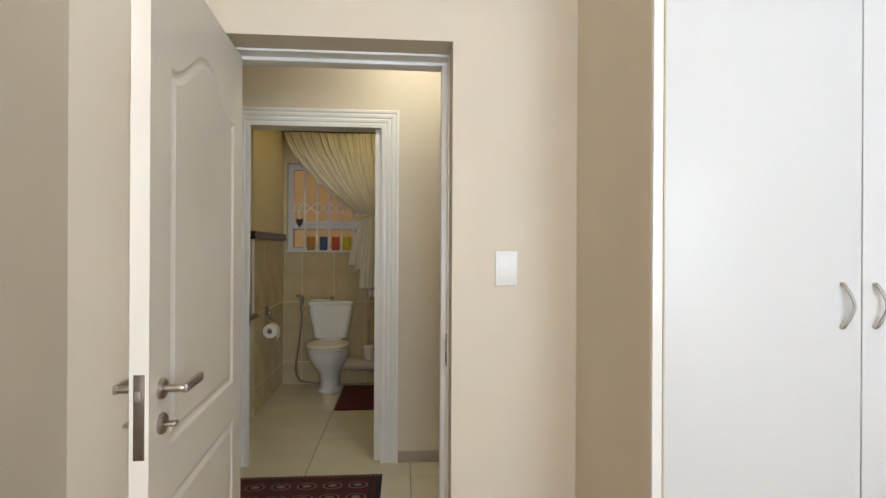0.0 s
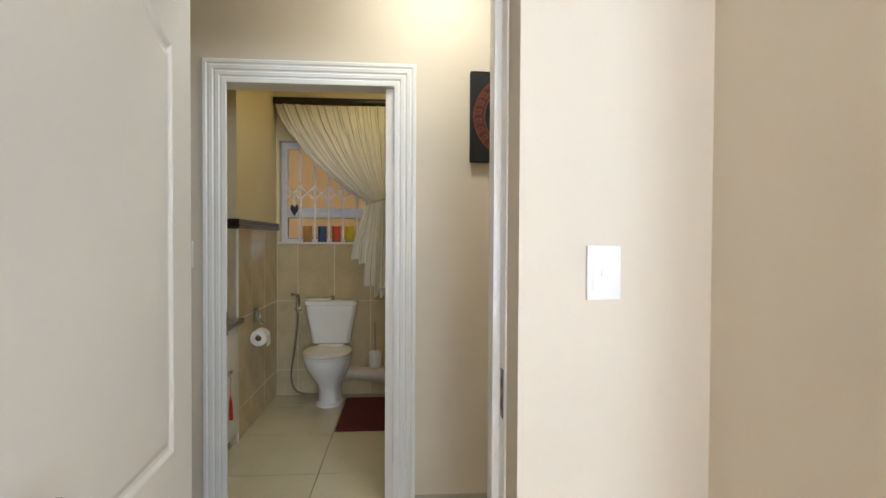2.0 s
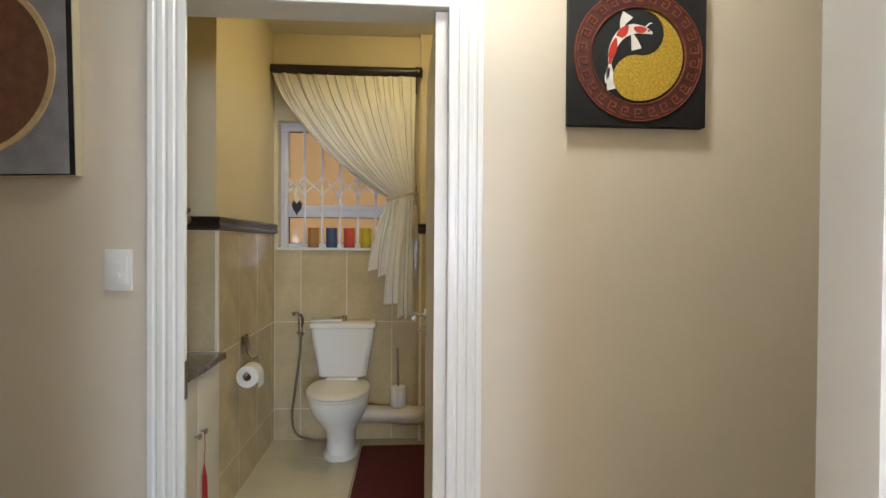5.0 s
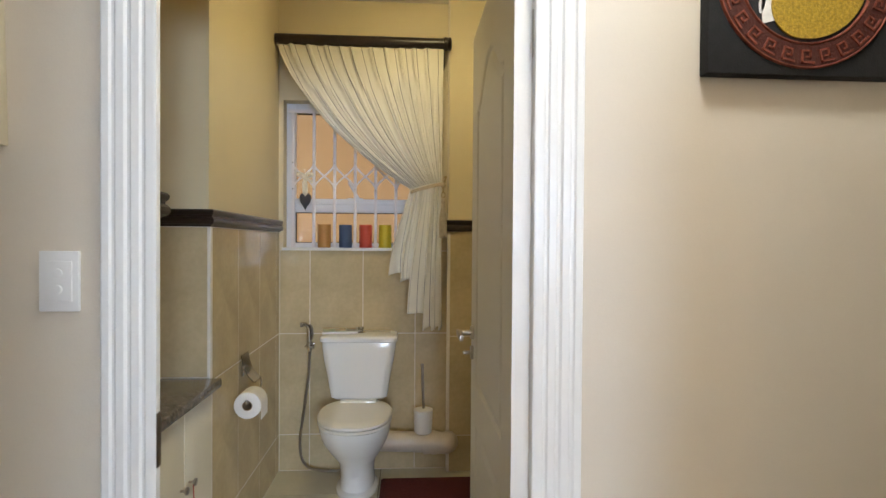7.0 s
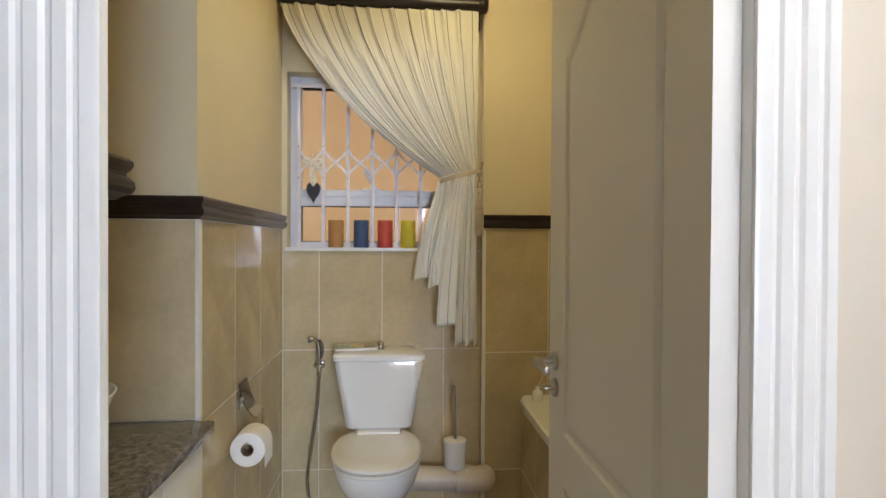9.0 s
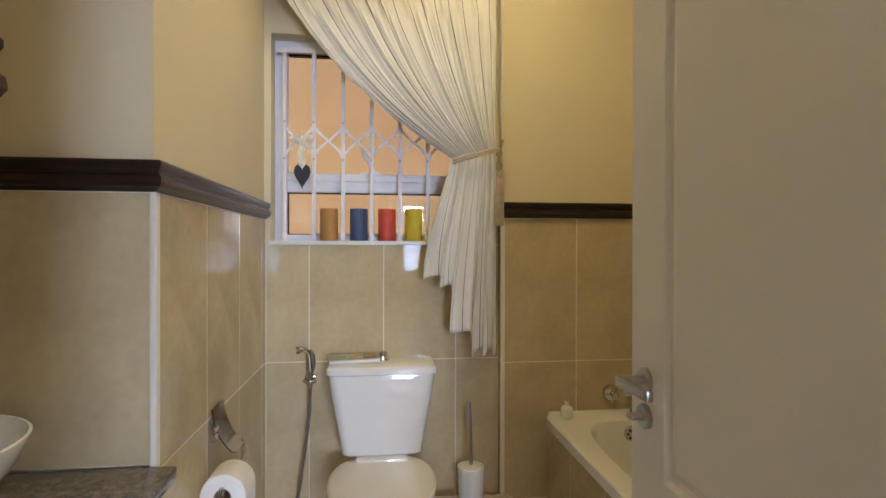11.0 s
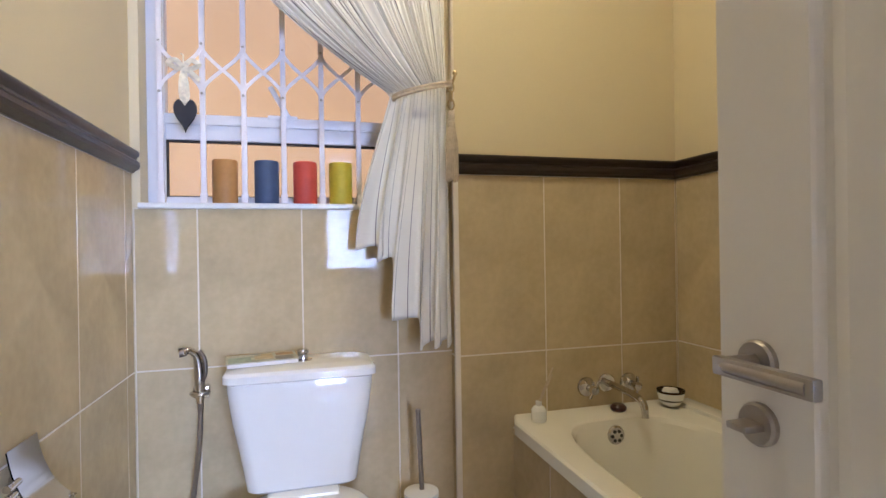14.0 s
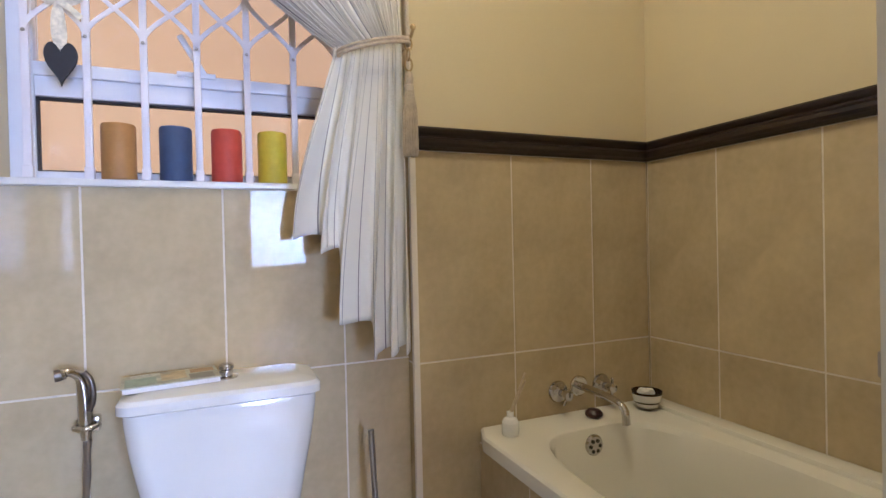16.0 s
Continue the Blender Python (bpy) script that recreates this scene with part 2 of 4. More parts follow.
def part(name, bm, mat, parent, label="", flat=False):
    """One mesh under a thing or under a part; the bmesh is in the world's metres."""
    ob = new(name, mesh(name, bm, mat, flat))
    ob.parent = parent
    root = parent
    while root.parent:
        root = root.parent
    if parent is root:
        ob.matrix_parent_inverse = Matrix.Translation(-Vector(root.location))
    return tagged(ob, label)


def solo(name, bm, mat, label, category, group="", kind="", at=None):
    """A thing of one mesh, with its origin at its base."""
    cs = [v.co for v in bm.verts]
    o = Vector(at) if at else Vector((sum(c.x for c in cs) / len(cs), sum(c.y for c in cs) / len(cs), min(c.z for c in cs)))
    for v in bm.verts:
        v.co -= o
    ob = new(name, mesh(name, bm, mat))
    ob.location = o
    bpy.context.view_layer.update()
    return tagged(ob, label, category, group, kind)


def setting(name, bm, mat, label="", category=""):
    return tagged(new(name, mesh(name, bm, mat)), label or name.replace("_", " "), category or name.split("_")[0], kind="structure")


# ---- plan ----
BED_Y, BED_BACK, HALL_Y0, HALL_Y1, BATH_Y0, BATH_Y1 = 4.14, -0.60, 4.395, 5.478, 5.60, 7.357
PIER_Y, LEFT_X, RIGHT_X, ALCOVE_Y, NIB_Y, NIB_X = 7.302, -1.414, 0.384, 6.347, 5.672, -1.287
PIER_X = -0.460
TOP = 2.65
DADO_Z0, DADO_Z1 = 1.345, 1.408
T = 0.008  # tile proud of its wall


def wall(name, boxes, label, mat=PAINT):
    bm = bmesh.new()
    for b in boxes:
        box(bm, *b)
    return setting(name, bm, mat, label, "wall")


# bedroom
wall("wall_bedroom_door_side", [(-1.50, -1.02, BED_Y, HALL_Y0, 0, TOP), (-1.02, -0.124, BED_Y, HALL_Y0, 1.994, TOP), (-0.124, 3.0, BED_Y, HALL_Y0, 0, TOP)], "beige painted plaster wall round the bedroom doorway")
wall("wall_bedroom_side", [(-1.50, -1.38, BED_BACK - 0.2, BED_Y, 0, TOP)], "beige painted plaster side wall of the bedroom")
wall("wall_bedroom_far_side", [(2.3, 2.42, BED_BACK - 0.2, 3.6, 0, TOP)], "beige painted plaster wall beside the wardrobe")
bed_piers = [-1.38, *(x for pair in BED_WINDOWS for x in pair), 2.3]
wall("wall_bedroom_window_side", [(a, b, BED_BACK - 0.2, BED_BACK, 0, TOP) for a, b in zip(bed_piers[::2], bed_piers[1::2])]
     + [(a, b, BED_BACK - 0.2, BED_BACK, z0, z1) for a, b in BED_WINDOWS for z0, z1 in ((0, SILL_Z), (HEAD_Z, TOP))], "beige painted plaster wall with two bedroom windows")
wall("wall_wardrobe_nib", [(0.315, 0.34, 3.60, BED_Y, 0, TOP)], "beige painted nib wall beside the wardrobe")
# hall
wall("wall_hall_bathroom_side", [(-3.2, -1.275, HALL_Y1, BATH_Y0, 0, TOP), (-0.385, 2.0, HALL_Y1, BATH_Y0, 0, TOP), (-1.275, -0.385, HALL_Y1, BATH_Y0, 2.035, TOP)], "beige painted plaster wall round the bathroom doorway")
wall("wall_hall_end", [(-3.32, -3.2, HALL_Y0, BATH_Y0, 0, TOP)], "beige painted end wall of the hall")
wall("wall_hall_other_end", [(2.0, 2.12, HALL_Y0, BATH_Y0, 0, TOP)], "beige painted end wall of the hall")
wall("wall_hall_bedroom_extension", [(-3.2, -1.50, BED_Y + 0.1, HALL_Y0, 0, TOP)], "beige painted hall wall")
# bathroom, inside faces
wall("wall_bathroom_window_side", [(-2.2, -1.388, BATH_Y1, 7.58, 0, TOP), (-0.50, 0.60, BATH_Y1, 7.58, 0, TOP), (-1.388, -0.50, BATH_Y1, 7.58, 0, 1.251), (-1.388, -0.50, BATH_Y1, 7.58, 2.085, TOP)], "pale yellow painted bathroom wall with the window opening", BATH_PAINT)
wall("wall_pier", [(PIER_X, RIGHT_X, PIER_Y, BATH_Y1, 0, TOP)], "pale yellow painted wall over the bath taps", BATH_PAINT)
wall("wall_bathroom_bath_side", [(RIGHT_X, RIGHT_X + 0.12, BATH_Y0, 7.40, 0, TOP)], "pale yellow painted wall along the bath", BATH_PAINT)
wall("wall_bathroom_toilet_side", [(-2.2, LEFT_X, ALCOVE_Y, BATH_Y1, 0, TOP)], "pale yellow painted wall beside the toilet", BATH_PAINT)
wall("wall_basin_nib", [(-2.2, NIB_X, BATH_Y0, NIB_Y, 0, TOP)], "pale yellow painted nib wall beside the basin", BATH_PAINT)
wall("wall_basin_back", [(-2.2, -2.05, NIB_Y, ALCOVE_Y, 0, TOP)], "pale yellow painted wall behind the basin", BATH_PAINT)
setting("ceiling", boxed(-3.4, 3.1, BED_BACK - 0.2, 7.58, TOP, TOP + 0.2), CEILING, "plain off-white ceiling")
setting("ground", boxed(-400, 400, -400, 400, -0.40, -0.30), GROUND, "paved ground outside")
setting("floor_bedroom", boxed(-1.5, 3.0, BED_BACK - 0.2, 4.32, -0.20, -0.004), WOOD_FLOOR, "warm brown laminate bedroom floor", "floor")
floor_base = setting("floor", boxed(-3.3, 2.1, 4.32, 7.58, -0.20, -0.006), FLOOR_GROUT, "cream tiled floor with narrow dark joints", "floor")
setting("boundary_wall", boxed(-6, 6, 8.80, 9.0, -0.3, 4.2), ORANGE, "sunlit ochre plastered boundary wall outside", "wall")


# ---- door frames ----
def steps_moulding(outline_in, widths, y):
    """A stepped casing swept up one side of an opening, over its head and down: (offset, projection) steps."""
    bm = bmesh.new()
    x0, x1, z1 = outline_in
    rows = []
    for off, out in ((o, 0.58 * p) for o, p in widths):
        rows.append([bm.verts.new(p) for p in ((x0 - off, y - out, 0), (x0 - off, y - out, z1 + off), (x1 + off, y - out, z1 + off), (x1 + off, y - out, 0))])
    for a, b in zip(rows, rows[1:]):
        for k in range(3):
            bm.faces.new((a[k], a[k + 1], b[k + 1], b[k]))
    bmesh.ops.recalc_face_normals(bm, faces=bm.faces)
    return bm


CASING = [(0, 0.0), (0, 0.010), (0.006, 0.014), (0.020, 0.014), (0.023, 0.010), (0.028, 0.010), (0.032, 0.017), (0.046, 0.019), (0.050, 0.014), (0.055, 0.014),
          (0.060, 0.022), (0.074, 0.024), (0.078, 0.019), (0.083, 0.020), (0.087, 0.027), (0.100, 0.027), (0.103, 0.024), (0.103, 0.0)]
bath_frame = base("door_1", (-0.805, 5.53, 0), "white moulded casing and jamb of the bathroom doorway", "door frame", kind="structure")
part("casing", steps_moulding((-1.186, -0.420, 2.000), CASING, HALL_Y1), FRAME_WHITE, bath_frame)
part("jamb", boxed(-1.275, -1.250, HALL_Y1 + 0.001, BATH_Y0 + 0.004, 0, 2.000), FRAME_WHITE, bath_frame)
part("jamb", boxed(-0.420, -0.385, HALL_Y1 + 0.001, BATH_Y0 + 0.004, 0, 2.000), FRAME_WHITE, bath_frame)
part("head", boxed(-1.275, -0.385, HALL_Y1 + 0.001, BATH_Y0 + 0.004, 2.000, 2.035), FRAME_WHITE, bath_frame)
part("jamb_edge", boxed(-1.250, -1.187, HALL_Y1 + 0.001, 5.492, 0, 2.000, 0.002), FRAME_WHITE, bath_frame)
part("strike_plate", boxed(-1.1872, -1.1845, 5.472, 5.490, 0.835, 0.945), STEEL, bath_frame, "steel strike plate")

bed_frame = base("door_2", (-0.55, 4.42, 0), "white rebated timber frame of the bedroom doorway", "door frame", kind="structure")
part("jamb", boxed(-0.129, -0.124, 4.262, 4.326, 0, 1.994, 0.001), FRAME_WHITE, bed_frame)
part("jamb", boxed(-0.148, -0.124, 4.326, 4.394, 0, 1.994, 0.003), FRAME_WHITE, bed_frame)
part("jamb", boxed(-1.02, -0.990, 4.262, 4.394, 0, 1.994, 0.003), FRAME_WHITE, bed_frame)
part("head", boxed(-0.990, -0.129, 4.262, 4.326, 1.986, 1.994, 0.001), FRAME_WHITE, bed_frame)
part("head", boxed(-0.990, -0.142, 4.326, 4.394, 1.974, 1.994, 0.003), FRAME_WHITE, bed_frame)
plate = part("strike_plate", boxed(-0.1315, -0.1285, 4.275, 4.303, 0.845, 0.965, 0.001), DARK_STEEL, bed_frame, "dark steel strike plate")
# the plate is uncut: black boxes paint the shade in its two holes
part("latch_hole_shade", boxed(-0.1322, -0.1314, 4.281, 4.297, 0.915, 0.945), SEAL_AND_SHADE, plate)
part("bolt_hole_shade", boxed(-0.1322, -0.1314, 4.281, 4.297, 0.862, 0.895), SEAL_AND_SHADE, plate)


# ---- doors ----
def panel_outline(x0, x1, z0, z1, arch):
    pts = [(x0, z0), (x1, z0), (x1, z1)]
    n = 20
    for k in range(1, n):
        s = k / n
        x = x1 + (x0 - x1) * s
        e = 1 - abs(2 * s - 1)
        e = max(0.0, min(1.0, (e - 0.03) / 0.90))
        pts.append((x, z1 + arch * (3 * e * e - 2 * e ** 3)))
    return pts + [(x0, z1)] if arch else [(x0, z0), (x1, z0), (x1, z1), (x0, z1)]


def inset(pts, d):
    out = []
    n = len(pts)
    for k in range(n):
        a, b, c = Vector(pts[k - 1]), Vector(pts[k]), Vector(pts[(k + 1) % n])
        e1, e2 = (b - a).normalized(), (c - b).normalized()
        n1, n2 = Vector((-e1.y, e1.x)), Vector((-e2.y, e2.x))
        m = n1 + n2
        m *= d / max(0.3, m.dot(n1))
        out.append((b.x + m.x, b.y + m.y))
    return out


def within(pts, c):
    odd = False
    for (ax, az), (bx, bz) in zip(pts, pts[1:] + pts[:1]):
        if (az > c.z) != (bz > c.z) and c.x < ax + (c.z - az) * (bx - ax) / (bz - az):
            odd = not odd
    return odd


def leaf_face(w, h, panels, y, s):
    """One face of a moulded door: the flat rails, and each panel's groove and raised field. s: which way it faces."""
    bm = bmesh.new()
    loops = [[(0, 0), (w, 0), (w, h), (0, h)], *panels]
    edges = []
    for loop in loops:
        vs = [bm.verts.new((px, y, pz)) for px, pz in loop]
        edges += [bm.edges.new((vs[k], vs[(k + 1) % len(vs)])) for k in range(len(vs))]
    bmesh.ops.triangle_fill(bm, edges=edges, use_beauty=True)
    for p in panels:
        keys = {(round(a, 5), round(b, 5)) for a, b in p}
        inner = [f for f in bm.faces if all((round(v.co.x, 5), round(v.co.z, 5)) in keys for v in f.verts) and within(p, f.calc_center_median())]
        if inner:
            bmesh.ops.delete(bm, geom=inner, context="FACES_ONLY")
        rings = []
        for d, depth in ((0, 0), (0.004, -0.002), (0.010, -0.006), (0.018, -0.007), (0.026, -0.004), (0.034, -0.001)):
            rings.append([bm.verts.new((px, y + s * depth, pz)) for px, pz in inset(p, d)])
        for a, b in zip(rings, rings[1:]):
            for k in range(len(a)):
                bm.faces.new((a[k], a[(k + 1) % len(a)], b[(k + 1) % len(a)], b[k]))
        bm.faces.new(rings[-1])
    bmesh.ops.remove_doubles(bm, verts=bm.verts, dist=0.0004)
    bmesh.ops.recalc_face_normals(bm, faces=bm.faces)
    return bm


def place(bm, m):
    bm.transform(m)
    return bm


def lever(m, s, parent, drop):
    """A bar lever on a round rose, and a key rose under it. m: the door's pose; s: the side; the lever points to the hinge (-x of it)."""
    rose = part("handle_rose", lathe([(0, 0), (0.0235, 0), (0.0235, 0.006), (0.021, 0.009), (0, 0.009)], m @ pose(0, 0, 0, 90 * s)), STEEL, parent, "round brushed steel rose")
    y = -s
    path = bend([(0, y * 0.008, 0), (0, y * 0.040, 0), (-0.006, y * 0.050, 0), (-0.030, y * 0.052, 0), (-0.100, y * 0.052, 0)], 8)
    part("handle", tube([m @ p for p in path], 0.0085, 14), STEEL, rose, "brushed steel lever handle")
    part("grip", place(boxed(-0.108, 0.006, min(y * 0.046, y * 0.058), max(y * 0.046, y * 0.058), -0.010, 0.010, 0.003), m), STEEL, rose)
    low = m @ pose(0, 0, -drop)
    rose2 = part("lock_rose", lathe([(0, 0), (0.0235, 0), (0.0235, 0.006), (0.021, 0.009), (0, 0.009)], low @ pose(0, 0, 0, 90 * s)), STEEL, parent, "round brushed steel lock rose")
    part("thumb_turn", place(boxed(-0.013, 0.013, min(y * 0.008, y * 0.034), max(y * 0.008, y * 0.034), -0.004, 0.004, 0.002), low), STEEL, rose2)


def door(name, m, w, h, label, handle_z, back, drop):
    """A moulded two-panel door in the pose m: hinge at x = 0, leaf along +x, 40 mm thick."""
    th = 0.040
    top = base(name, m.translation, label, "door", kind="structure")
    panels = [panel_outline(0.115, w - 0.115, 0.815, h - 0.27, 0.115), panel_outline(0.115, w - 0.115, 0.20, 0.690, 0.0)]
    leaf = place(boxed(0, w, 0.0005, th - 0.0005, 0, h), m @ pose(0, 0, 0.006))
    leaf.normal_update()
    flat = [f for f in leaf.faces if abs(f.normal.dot((m.to_3x3() @ Vector((0, 1, 0))).normalized())) > 0.9]
    bmesh.ops.delete(leaf, geom=flat, context="FACES_ONLY")
    part("leaf_edge", leaf, DOOR_WHITE, top)
    for y, s in ((0.0, -1), (th, 1)):
        part("leaf_face", place(leaf_face(w, h, panels, y, s), m @ pose(0, 0, 0.006)), DOOR_WHITE, top, "white moulded door face with an arched panel", True)
    lever(m @ pose(w - back, 0, handle_z), 1, top, drop)
    lever(m @ pose(w - back, th, handle_z), -1, top, drop)
    part("lock_plate", place(boxed(w - 0.0005, w + 0.0015, 0.009, 0.031, handle_z - 0.135, handle_z + 0.045, 0.0005), m), DARK_STEEL, top, "dark steel lock plate on the leaf's edge")
    part("latch", place(boxed(w + 0.001, w + 0.010, 0.014, 0.026, handle_z - 0.010, handle_z + 0.012, 0.002), m), STEEL, top)
    for z in (0.22, h - 0.3):
        part("hinge", place(lathe([(0, 0), (0.006, 0), (0.006, 0.10), (0, 0.10)], pose(-0.004, -0.004, z)), m), STEEL, top, "steel butt hinge")
    return top


def door_pose(hinge, end):
    a = math.degrees(math.atan2(end[1] - hinge[1], end[0] - hinge[0]))
    return pose(hinge[0], hinge[1], 0, 0, 0, a), math.hypot(end[0] - hinge[0], end[1] - hinge[1])


m, w = door_pose((-0.878, 4.300), (-0.824, 3.500))
door("bedroom_door", m @ pose(0, -0.040, 0), w, 1.962, "white moulded bedroom door standing wide open", 0.966, 0.062, 0.078)
m, w = door_pose((-0.460, 5.500), (-0.462, 6.200))
door("bathroom_door", m @ pose(0, -0.040, 0), w, 1.990, "white moulded bathroom door standing wide open", 0.988, 0.054, 0.068)


# ---- bedroom things ----
wardrobe = base("wardrobe", (1.2, 3.87, 0), "white built-in wardrobe with flat doors and bow handles", "wardrobe")
part("carcass", boxed(0.342, 2.298, 3.625, BED_Y - 0.002, 0, TOP - 0.002), MELAMINE, wardrobe)
part("edge_strip", boxed(0.316, 0.342, 3.588, 3.599, 0, TOP - 0.002, 0.003), FRAME_WHITE, wardrobe)
part("edge_strip", boxed(0.345, 0.350, 3.592, 3.624, 0, TOP - 0.002, 0.002), CREAM_EDGE, wardrobe)
for k, x0 in enumerate((0.354, 0.879, 1.404, 1.929)):
    d = part("door", boxed(x0, min(x0 + 0.521, 2.296), 3.601, 3.623, 0.08, TOP - 0.01, 0.0015), MELAMINE, wardrobe)
    hx = x0 + (0.478 if k % 2 == 0 else 0.042)
    bow = bend([(hx - 0.012, 3.601, 1.085), (hx - 0.010, 3.590, 1.090), (hx + 0.006, 3.580, 1.140), (hx - 0.010, 3.590, 1.190), (hx - 0.012, 3.601, 1.195)], 8)
    part("handle", tube(bow, 0.0042, 10), STEEL, d, "brushed steel bow handle")



def bedroom_window(name, x0, x1):
    mid = (x0 + x1) / 2
    top = base(name, (mid, BED_BACK - 0.1, SILL_Z), "white bedroom window behind a half-open blind", "window", kind="structure")
    for a, b in ((x0, x0 + 0.045), (x1 - 0.045, x1)):
        part("frame", boxed(a, b, BED_BACK - 0.13, BED_BACK - 0.08, SILL_Z, HEAD_Z, 0.004), ALU, top)
    for a, b in ((SILL_Z, SILL_Z + 0.045), (HEAD_Z - 0.045, HEAD_Z)):
        part("frame", boxed(x0 + 0.045, x1 - 0.045, BED_BACK - 0.13, BED_BACK - 0.08, a, b, 0.004), ALU, top)
    blind = base("venetian_blind", (mid, BED_BACK - 0.03, SILL_Z + 0.02), "white half-open venetian blind in the bedroom window", "blind", "blinds in the bedroom windows")
    part("headrail", boxed(x0 + 0.01, x1 - 0.01, BED_BACK - 0.06, BED_BACK - 0.01, HEAD_Z - 0.045, HEAD_Z - 0.005, 0.003), ALU, blind)
    slat = mesh("slat", place(boxed(x0 - mid + 0.015, x1 - mid - 0.015, -0.022, 0.022, -0.001, 0.001), pose(0, 0, 0, 30)), PLASTIC)
    for k in range(int((HEAD_Z - SILL_Z - 0.08) / 0.055)):
        ob = new("slat", slat)
        ob.parent = blind
        ob.matrix_basis = Matrix.Translation(Vector((mid, BED_BACK - 0.034, SILL_Z + 0.04 + k * 0.055)) - blind.location)


for k, (a, b) in enumerate(BED_WINDOWS):
    bedroom_window("window_%d" % (3 - 2 * k), a, b)


def switch(m, rockers, label):
    """A tall white wall switch; m: its centre on the wall, facing its -y."""
    top = base("light_switch", m.translation, label, "switch")
    part("plate", place(boxed(-0.038, 0.038, -0.009, -0.0005, -0.060, 0.060, 0.003), m), PLASTIC, top)
    part("insert", place(boxed(-0.026, 0.026, -0.0115, -0.008, -0.040, 0.040, 0.0015), m), PLASTIC, top)
    for z in rockers:
        part("rocker", place(lathe([(0, 0), (0.009, 0), (0.0085, 0.003), (0, 0.004)], pose(0, -0.011, z, 90), 24), m), PLASTIC, top)
    return top


switch(pose(0.064, BED_Y, 1.213), (0.0,), "white plastic wall switch with one push button")
switch(pose(-1.371, HALL_Y1, 1.211), (0.016, -0.016), "white plastic wall switch with two push buttons")


def ceiling_light(x, y, glow, label):
    top = base("ceiling_light", (x, y, TOP), label, "ceiling light")
    part("base_ring", lathe([(0, TOP - 0.001), (0.16, TOP - 0.001), (0.16, TOP - 0.03), (0.14, TOP - 0.035), (0, TOP - 0.035)], pose(x, y, 0)), PLASTIC, top)
    part("shade", lathe([(0.14, TOP - 0.036), (0.135, TOP - 0.06), (0.11, TOP - 0.085), (0.06, TOP - 0.10), (0, TOP - 0.105)], pose(x, y, 0)), glow, top, "glowing opal shade")


ceiling_light(-0.22, 4.99, glowing("hall lamp glow", (1.0, 1.0, 0.87), HALL_GLOW), "opal ceiling light in the hall")
ceiling_light(-0.57, 6.56, glowing("bathroom lamp glow", (1.0, 0.81, 0.37), BATH_GLOW), "warm opal ceiling light in the bathroom")
ceiling_light(-0.65, 1.9, glowing("bedroom lamp glow", (1.0, 0.72, 0.42), BED_GLOW), "warm opal ceiling light in the bedroom")

# ---- hall things ----
sk = setting("baseboard", boxed(-0.315, 2.0, HALL_Y1 - 0.011, HALL_Y1 - 0.0005, 0, 0.066, 0.002), SKIRT, "grey-beige tile skirting along the hall wall")
setting("baseboard_hall", boxed(-3.2, -1.30, HALL_Y1 - 0.011, HALL_Y1 - 0.0005, 0, 0.066, 0.002), SKIRT, "grey-beige tile skirting along the hall wall")


def arc_ring(cx, cz, r0, r1, y, depth, n=64):
    bm = bmesh.new()
    rows = []
    for r, d in ((r0, 0), (r0 + 0.002, depth), (r1 - 0.002, depth), (r1, 0)):
        rows.append([bm.verts.new((cx + r * math.cos(2 * math.pi * k / n), y - d, cz + r * math.sin(2 * math.pi * k / n))) for k in range(n)])
    for a, b in zip(rows, rows[1:]):
        for k in range(n):
            bm.faces.new((a[k], a[(k + 1) % n], b[(k + 1) % n], b[k]))
    bmesh.ops.recalc_face_normals(bm, faces=bm.faces)
    return bm


PX, PZ, PS = 0.148, 1.862, 0.212
py = HALL_Y1 - 0.034
painting = base("painting", (PX, HALL_Y1 - 0.02, PZ - PS), "black canvas with copper key-pattern ring, koi and gold swirl", "painting")
part("canvas", boxed(PX - PS, PX + PS, py, HALL_Y1 - 0.001, PZ - PS, PZ + PS, 0.004), CANVAS_BLACK, painting)
part("ring", arc_ring(PX, PZ, 0.148, 0.196, py, 0.003), COPPER_DARK, painting, "copper relief ring")
for r in (0.146, 0.196):
    part("ring_border", arc_ring(PX, PZ, r - 0.003, r + 0.003, py, 0.0055), COPPER, painting)
key = bmesh.new()
for k in range(26):
    a = 2 * math.pi * k / 26
    mm = pose(PX, py, PZ) @ Matrix.Rotation(-a, 4, "Y")
    for bx in ((-0.018, 0.012, 0.184, 0.188), (0.008, 0.012, 0.162, 0.188), (-0.010, 0.012, 0.160, 0.164), (-0.010, -0.006, 0.160, 0.177), (-0.010, 0.002, 0.173, 0.177)):
        place_b = boxed(bx[0], bx[1], -0.0055, -0.002, bx[2], bx[3])
        place_b.transform(mm)
        tmp = bpy.data.meshes.new("tmp")
        place_b.to_mesh(tmp)
        place_b.free()
        key.from_mesh(tmp)
        bpy.data.meshes.remove(tmp)
part("key_pattern", key, COPPER, painting)


def swirl(r, n=40):
    """The outline of one half of the round swirl, turned a little."""
    pts = [(r * math.cos(t), r * math.sin(t)) for t in (math.pi / 2 - math.pi * k / n for k in range(n + 1))]
    pts += [(-r / 2 * math.sin(math.pi * k / n) , -r / 2 - r / 2 * math.cos(math.pi * k / n)) for k in range(1, n)]
    pts += [(r / 2 * math.sin(math.pi * k / n), r / 2 - r / 2 * math.cos(math.pi * k / n)) for k in range(0, n)]
    return pts


wall_m = pose(PX, py, PZ, 90)
